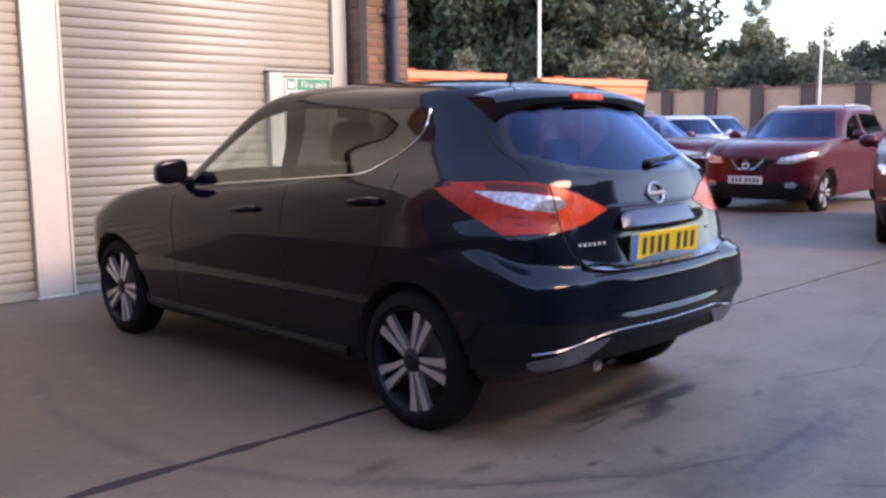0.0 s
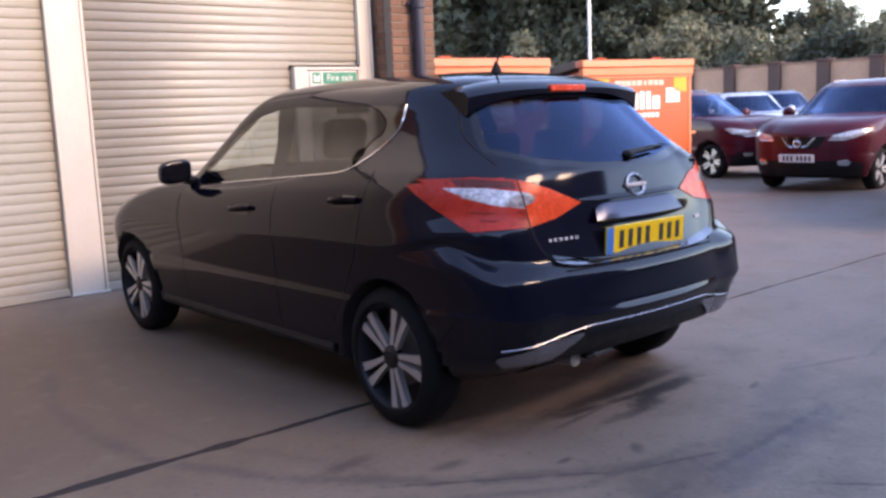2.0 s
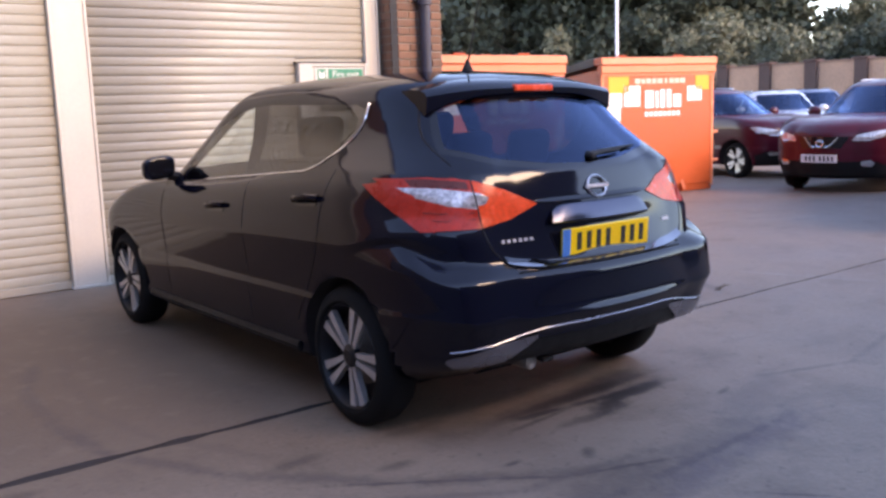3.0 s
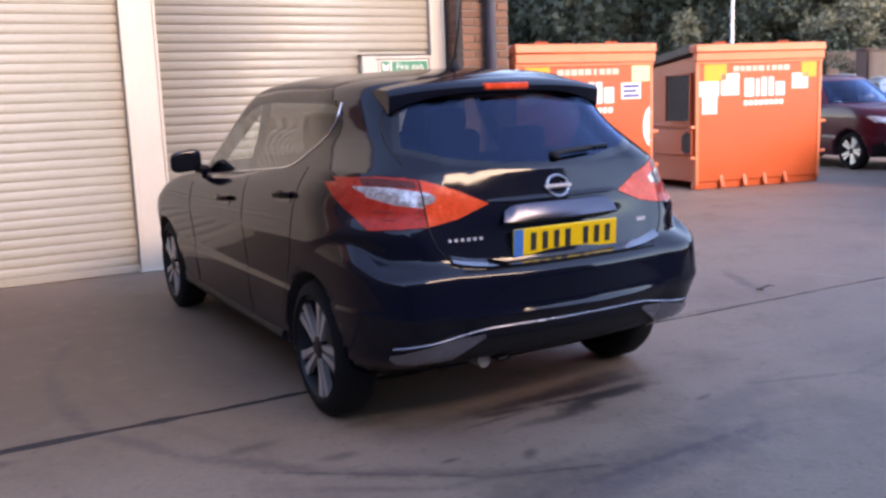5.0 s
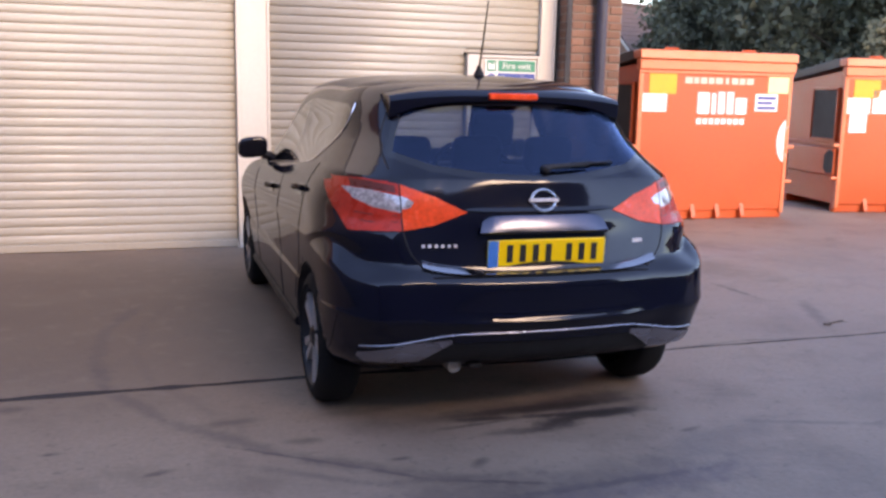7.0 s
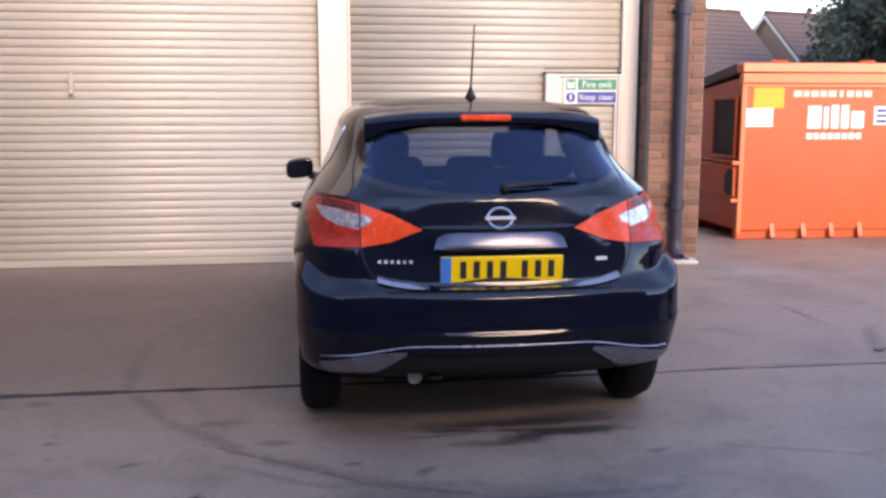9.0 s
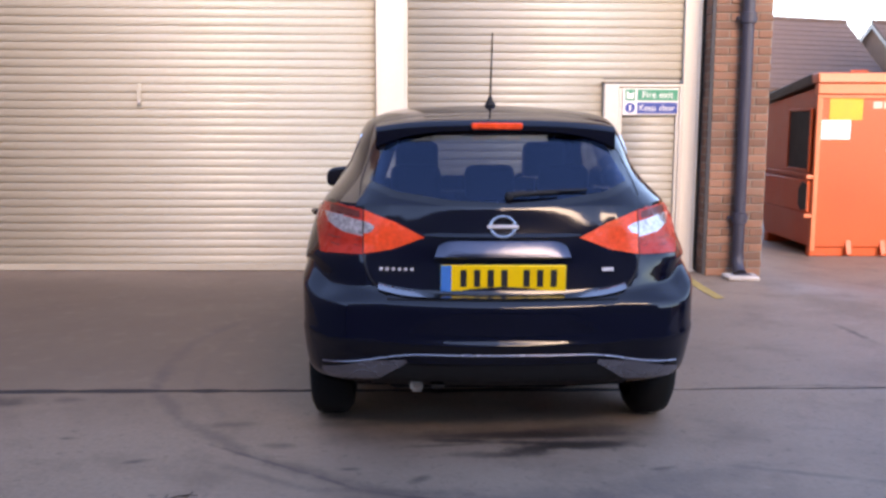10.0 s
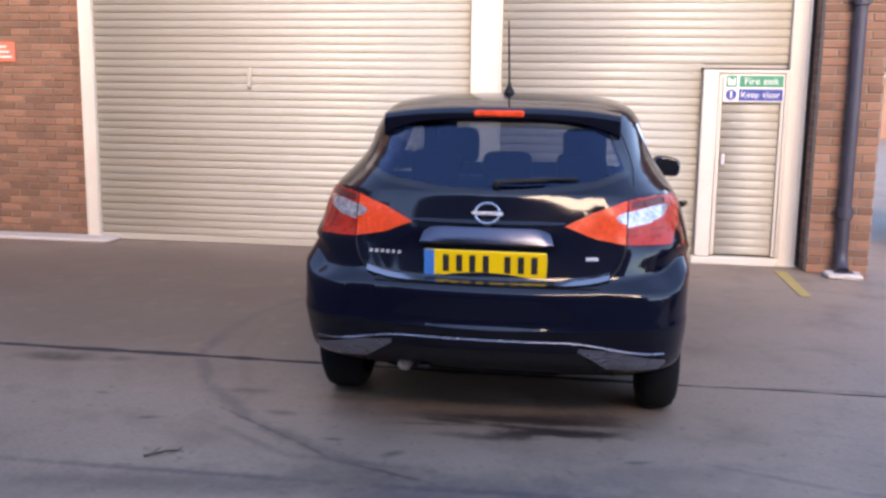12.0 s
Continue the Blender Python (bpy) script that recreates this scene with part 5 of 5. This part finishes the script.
# ---- parked cars ----
def parked_car(at, turn, paint, label, tall=1.0, long=1.0, wide=1.0):
    """A parked car seen from its front: bonnet, screen, lamps, grille, plate."""
    car = thing("parked_car", at, label, "car", "parked cars", turn=turn)
    rings = []
    for r in HERO_RINGS:
        q = dict(r)
        q["W"] = r["W"] * wide
        q["z"] = [(y, z * tall if z > 0.45 else z) for y, z in r["z"]]
        rings.append(q)
    for i, dz in ((8, 0.06), (9, 0.10), (10, 0.09), (11, 0.03)):
        rings[i]["z"] = [(y, z + (dz if y > 2 else 0)) for y, z in rings[i]["z"]]
    for i, f in ((7, 3.52), (8, 3.50), (9, 3.40), (10, 3.10)):
        rings[i]["F"] = f
    bm = cut_wells(shell(rings, 3), (0.0, 2.70), 0.36, 0.28, 0.884 * wide)
    bm.normal_update()
    skin = Skin(bm)
    cut = Cutter(bm)
    fl = {}
    Z = tall
    for s in (-1, 1):
        side = (lambda s: lambda c, n: c.x * s > 0.3 and n.x * s > 0.15)(s)
        fl["win", s] = cut.field([(1.76, 1.0 * Z), (1.76, 1.06 * Z), (1.52, 1.25 * Z), (1.29, 1.33 * Z), (1.08, 1.36 * Z), (1.0, 1.04 * Z)], "x", side)
        fl["win2", s] = cut.field([(0.92, 1.05 * Z), (0.12, 1.10 * Z), (0.05, 1.20 * Z), (0.08, 1.34 * Z), (0.95, 1.37 * Z)], "x", side)
        front = (lambda s: lambda c, n: c.y > 2.6 and c.x * s > 0.2 and n.y > -0.2)(s)
        fl["head", s] = cut.field(mirrored([(0.40, 0.70 * Z), (0.45, 0.77 * Z), (0.80, 0.845 * Z), (0.845, 0.83 * Z), (0.80, 0.76 * Z), (0.62, 0.70 * Z)], s), "y", front)
    ff = lambda c, n: c.y > 2.6 and n.y > 0.0
    fl["grille"] = cut.field([(-0.36, 0.72 * Z), (-0.28, 0.60 * Z), (0.28, 0.60 * Z), (0.36, 0.72 * Z), (0.36, 0.755 * Z), (-0.36, 0.755 * Z)], "y", ff)
    fl["intake"] = cut.field([(-0.74, 0.22), (0.74, 0.22), (0.80, 0.40), (0.70, 0.46), (-0.70, 0.46), (-0.80, 0.40)], "y", ff)
    for s in (-1, 1):
        front = (lambda s: lambda c, n: c.y > 2.6 and c.x * s > 0.2 and n.y > -0.2)(s)
        fl["fog", s] = cut.field(mirrored([(0.52, 0.40), (0.52, 0.46), (0.64, 0.48), (0.68, 0.44), (0.64, 0.39)], s), "y", front)
    fl["screen"] = cut.field([(-0.70 * wide, 1.03 * Z), (0.70 * wide, 1.03 * Z), (0.50 * wide, 1.395 * Z), (-0.50 * wide, 1.395 * Z)], "y", lambda c, n: c.y > 0.9 and n.y > 0.15)
    fl["back"] = cut.field([(-0.55, 1.10 * Z), (0.55, 1.10 * Z), (0.48, 1.37 * Z), (-0.48, 1.37 * Z)], "y", lambda c, n: c.y < 0.1 and n.y < 0.2)
    bm.normal_update()
    bm.verts.index_update()
    T = cut.take
    T(0, "body", [paint, M_PLASTIC], car)
    for s in (-1, 1):
        T(fl["win", s], "window", G_LIGHT, car)
        T(fl["win2", s], "window", G_CAR, car)
        hl = T(fl["head", s], "headlight", M_LAMP_CLEAR, car, "clear headlight", push=0.004)
        part("lamp_rim", tube([skin.rear(s * x, z * Z, 0.006, -1) for x, z in ((0.40, 0.70), (0.62, 0.70), (0.80, 0.76))], 0.008, 5), M_CHROME, hl)
        T(fl["fog", s], "fog_lamp", M_CHROME, car, push=0.004)
        mir = new("door_mirror"); mir.parent = car
        mir.matrix_basis = pose(s * 0.96 * wide, 1.80, 1.06 * Z)
        mb = bmesh.new()
        bmesh.ops.create_icosphere(mb, subdivisions=2, radius=1.0)
        for v in mb.verts:
            v.co.x *= 0.11; v.co.z *= 0.08; v.co.y *= 0.07
        part("shell", mb, paint, mir)
        part("stalk", tube([(-s * 0.06, 0, -0.05), (-s * 0.14, 0, -0.07)], 0.025, 6), M_PLASTIC, mir)
        part("roof_rail", tube([skin.top(s * 0.52 * wide, y, 0.02) for y in (-0.05, 0.2, 0.5, 0.8, 1.2)], 0.014, 6), M_POST, car)
        part("door_seam", tube(side_line(skin, s, [(0.885, 0.34), (0.885, 1.03 * Z)], 0), 0.004, 5), M_PLASTIC, car)
        part("wing_mark", tube([skin.rear(s * x, z * Z, 0.008, -1) for x, z in ((0.07, 0.615), (0.13, 0.63), (0.24, 0.745))], 0.012, 6), M_CHROME, car, "chrome grille bar")
        for y in (0.0, 2.70):
            wheel(car, s * 0.83 * wide, y)
    T(fl["grille"], "grille", M_GLOSS_BLACK, car, push=-0.004)
    T(fl["intake"], "lower_intake", M_PLASTIC, car, push=-0.006)
    T(fl["screen"], "windscreen", G_REAR, car)
    T(fl["back"], "rear_window", G_CAR, car)
    c = skin.rear(0, 0.66 * Z, 0.012, -1)
    part("badge", tube([c + Vector((0.05 * math.cos(a), 0, 0.042 * math.sin(a))) for a in (2 * math.pi * k / 20 for k in range(20))], 0.009, 6, closed=True), M_CHROME, car)
    p = skin.rear(0, 0.50, 0.0, -1)
    pl = new("number_plate"); pl.parent = car
    pl.matrix_basis = pose(0, p.y + 0.01, 0.50, -3)
    part("board", box((-0.26, 0, -0.055), (0.26, 0.012, 0.055), 0.004), M_STICKER, pl, "white number plate")
    for i in range(7):
        x = -0.21 + i * 0.058 + (0.03 if i > 3 else 0)
        part("bar", box((x, 0.012, -0.034), (x + 0.03, 0.0145, 0.034)), M_INK, pl)
    part("cabin_floor", box((-0.6, -0.4, 0.40), (0.6, 1.9, 0.42)), M_FABRIC, car)
    part("dashboard", box((-0.62, 1.62, 0.72), (0.62, 1.9, 0.98), 0.05, segs=2), M_PLASTIC, car)
    for x in (-0.36, 0.36):
        seat(car, x, 1.1); seat(car, x, 0.3, True)
    return car


# the car's origin is its rear axle; its nose points along its own +y
def park(nose_x, nose_y, heading, *args, **kw):
    a = radians(heading)
    parked_car((nose_x - 3.52 * math.cos(a), nose_y - 3.52 * math.sin(a), ground_z(nose_x - 2.0 * math.cos(a), nose_y - 2.0 * math.sin(a))), heading - 90, *args, **kw)


park(12.55, 6.55, 183, M_RED_CAR, "dark red sport utility car parked nose out", tall=1.06, wide=1.03)
park(15.0, 8.2, 258, M_RED_CAR, "dark red crossover parked beside the skip", tall=1.04)
park(19.0, 10.6, 230, M_SILVER_CAR, "silver hatchback parked behind the red cars")
park(23.5, 12.3, 230, M_BLUE_CAR, "dark blue hatchback parked by the brick boundary wall")
park(9.7, 2.75, 200, M_RED_CAR, "dark red hatchback parked nose out in the yard")


# ---- lamp posts ----
def lamp_post(at, h):
    lp = thing("street_lamp", at, "tall grey galvanised lamp post", "street lamp", "lamp posts")
    part("column", tube([(0, 0, 0), (0, 0, 1.2), (0, 0, 1.25), (0, 0, h)], 0.038, 12, taper=[1.4, 1.4, 1.0, 0.7]), M_POST, lp)
    part("bracket_arm", tube([(0, 0, h - 0.05), (-0.2, 0, h + 0.12), (-0.8, 0, h + 0.2)], 0.03, 8), M_POST, lp)
    part("lantern", box((-1.35, -0.14, h + 0.13), (-0.75, 0.14, h + 0.25), 0.04, segs=2), M_POST, lp)


lamp_post((15.75, 13.09, -0.05), 8.0)
lamp_post((26.5, 11.6, 0), 9.0)


# ---- boundary wall ----
def boundary():
    w = thing("boundary_wall", (28.0, 0, 0), "long brick boundary wall with raised dark piers", "wall", kind="structure")
    H = 2.3
    y = -12.0
    while y < 46:
        part("panel", box((0, y + 0.20, 0), (0.22, y + 1.43, H), 0.0), M_WALL_PANEL, w, smooth=False)
        part("coping", box((-0.03, y + 0.20, H), (0.25, y + 1.43, H + 0.07), 0.01), M_HOUSE, w)
        part("pier", box((-0.12, y - 0.2, 0), (0.3, y + 0.197, H + 0.05), 0.01), M_PIER, w)
        part("pier_cap", box((-0.16, y - 0.24, H + 0.05), (0.34, y + 0.237, H + 0.13), 0.02), M_PIER, w)
        y += 1.64
    return w


M_PIER = mat("dark_brick_pier", (0.10, 0.055, 0.045), 0.9, var=0.2, scale=3, fine=20)
M_WALL_PANEL = mat("orange_brick_panel", (0.46, 0.25, 0.165), 0.9, var=0.22, scale=1.2, fine=14, bump=0.01)
boundary()


# ---- trees ----
def leaf_clump(seed, leaves, size):
    """A ragged clump of small leaves, each a pointed blade."""
    rnd = np.random.default_rng(seed)
    d = rnd.normal(size=(leaves, 3)) * (1, 1, 0.8)
    d *= (0.48 * rnd.random((leaves, 1)) ** 0.33) / np.linalg.norm(d, axis=1, keepdims=True)
    a, b = rnd.normal(size=(2, leaves, 3))
    a /= np.linalg.norm(a, axis=1, keepdims=True)
    b -= a * (a * b).sum(1, keepdims=True)
    b /= np.linalg.norm(b, axis=1, keepdims=True)
    s = size * rnd.uniform(0.6, 1.4, (leaves, 1))
    v = np.stack([d - a * s * 0.5, d + a * s * 0.4 - b * s * 0.42, d + a * s * 0.4 + b * s * 0.42], 1).reshape(-1, 3)
    return v, np.arange(leaves * 3).reshape(-1, 3)


def tree(at, h, spread, seed, leafmat, label, bushy=False):
    rnd = random.Random(seed)
    t = thing("tree", at, label, "tree", "trees behind the boundary wall")
    lean = Vector((rnd.uniform(-0.04, 0.04), rnd.uniform(-0.04, 0.04), 1))
    trunk = bmesh.new()
    top = h * 0.8
    pts = [lean * (top * i / 6) + Vector((rnd.uniform(-0.1, 0.1), rnd.uniform(-0.1, 0.1), 0)) * (i > 0) for i in range(7)]
    tube(pts, 0.02 * h + 0.05, 8, trunk, taper=[1.2, 1.0, 0.85, 0.7, 0.5, 0.3, 0.15])
    tips = []
    for i in range(13):
        f = 0.15 + 0.8 * i / 13 if not bushy else 0.05 + 0.85 * i / 13
        a = i * 2.4 + rnd.uniform(-0.4, 0.4)
        base = pts[min(6, int(f * 6))].lerp(pts[min(6, int(f * 6) + 1)], f * 6 % 1)
        ln = spread * (1.15 - 0.75 * abs(f - 0.4)) * rnd.uniform(0.65, 1.1)
        mid = base + Vector((math.cos(a), math.sin(a), 0.35)) * ln * 0.5
        end = base + Vector((math.cos(a), math.sin(a), 0.5)) * ln
        tube([base, mid, end], 0.012 * h, 5, trunk, taper=[1, 0.6, 0.2])
        tips += [mid, end, base.lerp(mid, 0.7)]
    tips.append(pts[-1]); tips.append(lean * h * 0.95)
    part("trunk", trunk, M_BARK, t)
    cv, cf = leaf_clump(seed, 230, 0.13)
    allv, allf, k = [], [], 0
    for p in tips:
        for _ in range(6):
            c = p + Vector((rnd.gauss(0, 1), rnd.gauss(0, 1), rnd.gauss(0, 0.8))) * spread * 0.26
            if c.z < 0.6:
                continue
            s = rnd.uniform(0.8, 1.7) * spread * 0.42
            r = np.array(Euler((rnd.uniform(0, 6), rnd.uniform(0, 6), rnd.uniform(0, 6))).to_matrix())
            allv.append(cv @ r.T * s + np.array(c)); allf.append(cf + k); k += len(cv)
    me = bpy.data.meshes.new("crown")
    vs, fs = np.concatenate(allv), np.concatenate(allf)
    me.vertices.add(len(vs)); me.vertices.foreach_set("co", vs.ravel())
    me.loops.add(fs.size); me.loops.foreach_set("vertex_index", fs.ravel())
    me.polygons.add(len(fs)); me.polygons.foreach_set("loop_start", np.arange(0, fs.size, 3))
    me.update(calc_edges=True)
    me.materials.append(leafmat)
    cr = new("crown", me)
    cr.parent = t
    return t


TREES = [
    # x, y, height, spread, pale
    (32, 36, 12, 4.2, 0), (34, 32, 13, 4.4, 0), (31, 28.5, 12, 4.0, 0), (35, 26, 12, 4.0, 0), (31.5, 24.6, 9, 2.6, 0), (37.5, 26.2, 8.0, 2.0, 0),
    (29.3, 38.5, 8, 3.2, 0), (31, 18.8, 3.4, 1.6, 1), (38, 19.6, 6.8, 1.3, 1), (33, 16.6, 3.5, 1.7, 0), (39, 17.0, 5.0, 1.1, 1),
    (32, 13.9, 3.1, 1.5, 1), (36, 14.6, 4.2, 1.0, 1), (36, 12.7, 4.6, 1.7, 0), (36, 8.6, 6.0, 2.4, 0), (33, 4.5, 6.0, 3.0, 0), (41, 33, 14, 5.0, 0), (30.5, 33, 5.5, 2.8, 1), (30.5, 26, 4.6, 2.4, 1), (30.5, 21, 4.0, 1.9, 1),
]
for i, (x, y, h, s, lt) in enumerate(TREES):
    tree((x, y, 0), h, s, 30 + i, M_LEAF_LIGHT if lt else M_LEAF, "pale olive broadleaf tree with thin crown" if lt else "tall dark green broadleaf tree with dense crown", bushy=h < 7)


# ---- houses far behind ----
def house(at, turn, w, d, eaves, ridge):
    """A brick house with a gabled tiled roof, its ridge along its own x."""
    h = thing("house", at, "brick house with a brown tiled gabled roof", "house", "houses behind the yard", turn=turn)
    part("wall", prism([(-d / 2, 0), (d / 2, 0), (d / 2, eaves), (0, ridge - 0.12), (-d / 2, eaves)], -w / 2, w / 2, "x"), M_HOUSE, h, smooth=False)
    k = (ridge - eaves) / (d / 2)
    for s in (-1, 1):
        e = d / 2 + 0.35
        slope = prism([(0, ridge), (s * e, ridge - k * e), (s * e, ridge - k * e - 0.14), (0, ridge - 0.14)], -w / 2 - 0.25, w / 2 + 0.25, "x")
        roof = part("roof", slope, M_ROOF, h, "brown tiled roof slope", smooth=False)
        for i in range(14):
            f = (i + 0.5) / 14 * e
            part("tile_course", box((-w / 2 - 0.24, s * f - 0.02, ridge - k * f + 0.002), (w / 2 + 0.24, s * f + 0.02, ridge - k * f + 0.03)), M_ROOF, roof, smooth=False)
        part("barge_board", prism([(0, ridge - 0.15), (s * e, ridge - k * e - 0.15), (s * e, ridge - k * e - 0.36), (0, ridge - 0.36)], -w / 2 - 0.27, -w / 2 - 0.23, "x"), M_WHITE, h)
    part("ridge_tiles", tube([(-w / 2 - 0.25, 0, ridge + 0.02), (w / 2 + 0.25, 0, ridge + 0.02)], 0.11, 8), M_ROOF, h)
    for x in (-w / 4, w / 4):
        wdw = part("window", box((x - 0.6, -d / 2 - 0.05, 1.2), (x + 0.6, -d / 2, 2.4), 0.02), M_WHITE, h)
        part("pane", box((x - 0.52, -d / 2 - 0.06, 1.28), (x + 0.52, -d / 2 - 0.052, 2.32)), M_GLOSS_BLACK, wdw)


def house_by_ridge(end, turn, w, far):
    """Sets a house by one end of its ridge; far: -1 when the rest lies behind that end."""
    c, n = math.cos(radians(turn)), math.sin(radians(turn))
    house((end[0] + far * c * w / 2, end[1] + far * n * w / 2, 0), turn, w, 7.2, 3.5, 7.05)


house_by_ridge((26.8, 51.5), 19, 12, -1)
house_by_ridge((28.7, 51.5), 19, 12, 1)


# ---- litter on the yard ----
def twig(at, turn, length, seed, label):
    """A bent dry twig with two side shoots."""
    rnd = random.Random(seed)
    tw = thing("twig", at, label, "twig", "dry twigs on the ground", turn=turn)
    pts = [(length * k / 5, rnd.uniform(-0.012, 0.012), 0.006 + rnd.uniform(0, 0.006)) for k in range(6)]
    stem = part("stem", tube(pts, 0.005, 6, taper=[1.2, 1.1, 1.0, 0.8, 0.6, 0.4]), M_BARK, tw)
    for k in (1, 3):
        a = Vector(pts[k])
        part("shoot", tube([a, a + Vector((0.03, 0.025 * (2 - k), 0.004)), a + Vector((0.055, 0.05 * (2 - k), 0.002))], 0.003, 5, taper=[1, 0.8, 0.4]), M_BARK, stem)
    return tw


twig((2.06, 1.70, 0), 42, 0.16, 1, "short dark dry twig lying on the concrete")
twig((5.93, 3.44, 0), 20, 0.22, 2, "dark dry twig lying on the concrete behind the car")


# ---- bricks, last ----
def lay_bricks():
    rnd = random.Random(9)
    full, half = brick_mesh(0.215, 0.10, 0.065), brick_mesh(0.1025, 0.10, 0.065)
    # pier: alternate courses of two stretchers, and half, stretcher, half
    y = 6.855
    long_, short_ = brick_mesh(0.25, 0.10, 0.065), brick_mesh(0.125, 0.10, 0.065)
    for c in range(int((TOP - 0.05) / 0.075)):
        z = 0.005 + c * 0.075
        row = [(5.695, long_), (5.955, long_)] if c % 2 == 0 else [(5.695, short_), (5.83, long_), (6.09, short_)]
        for x, me in row:
            if z > 2.75:
                continue
            ob = new("brick", me)
            ob.parent = wall_pier
            ob.location = (x, y + rnd.uniform(-0.003, 0.003), z + rnd.uniform(-0.001, 0.001))
    # west wall: the stretch that the camera passes nearest as single bricks, the rest joined
    rest = bmesh.new()
    for c in range(int((TOP - 0.05) / 0.075)):
        z = 0.04 + c * 0.075
        x = -1.375 - 0.215 - (0.1125 if c % 2 else 0)
        if c % 2:
            ob_x = -1.375 - 0.1025
            box((ob_x, WALL + 0.028, z), (ob_x + 0.1025, WALL + 0.06, z + 0.065), 0.0, rest)
        k = 0
        while x > -4.6:
            if k < 7 and z < 2.7:
                ob = new("brick", full)
                ob.parent = wall_west
                ob.location = (x, WALL + 0.028 + rnd.uniform(-0.003, 0.003), z)
            else:
                box((x, WALL + 0.028 + rnd.uniform(-0.003, 0.003), z), (x + 0.215, WALL + 0.08, z + 0.065), 0.0, rest)
            x -= 0.225
            k += 1
    # upper courses of the pier and the pier's two flanks
    for c in range(int((TOP - 0.05) / 0.075)):
        z = 0.005 + c * 0.075
        if z > 2.75:
            for i in range(2):
                box((5.695 + 0.225 * i + (0.05 if c % 2 else 0), 6.853, z), (5.91 + 0.225 * i + (0.05 if c % 2 else 0), 6.9, z + 0.065), 0, rest)
        for x0, x1 in ((5.685, 5.72), (6.19, 6.225)):
            box((x0, 6.965 if c % 2 else 6.97, z), (x1, 7.12 if c % 2 else 7.06, z + 0.065), 0, rest)
            if c % 2 == 0:
                box((x0, 7.07, z), (x1, 7.13, z + 0.065), 0, rest)
    # east flank of the workshop
    for c in range(int((TOP - 0.05) / 0.075)):
        z = 0.005 + c * 0.075
        y = WALL + 0.02 + (0.11 if c % 2 else 0)
        while y < 10:
            box((6.2, y, z), (6.232, y + 0.215, z + 0.065), 0, rest)
            y += 0.225
    part("brickwork", rest, M_BRICK_JOINED, wall_west, smooth=False)["kind"] = "stuff"


lay_bricks()
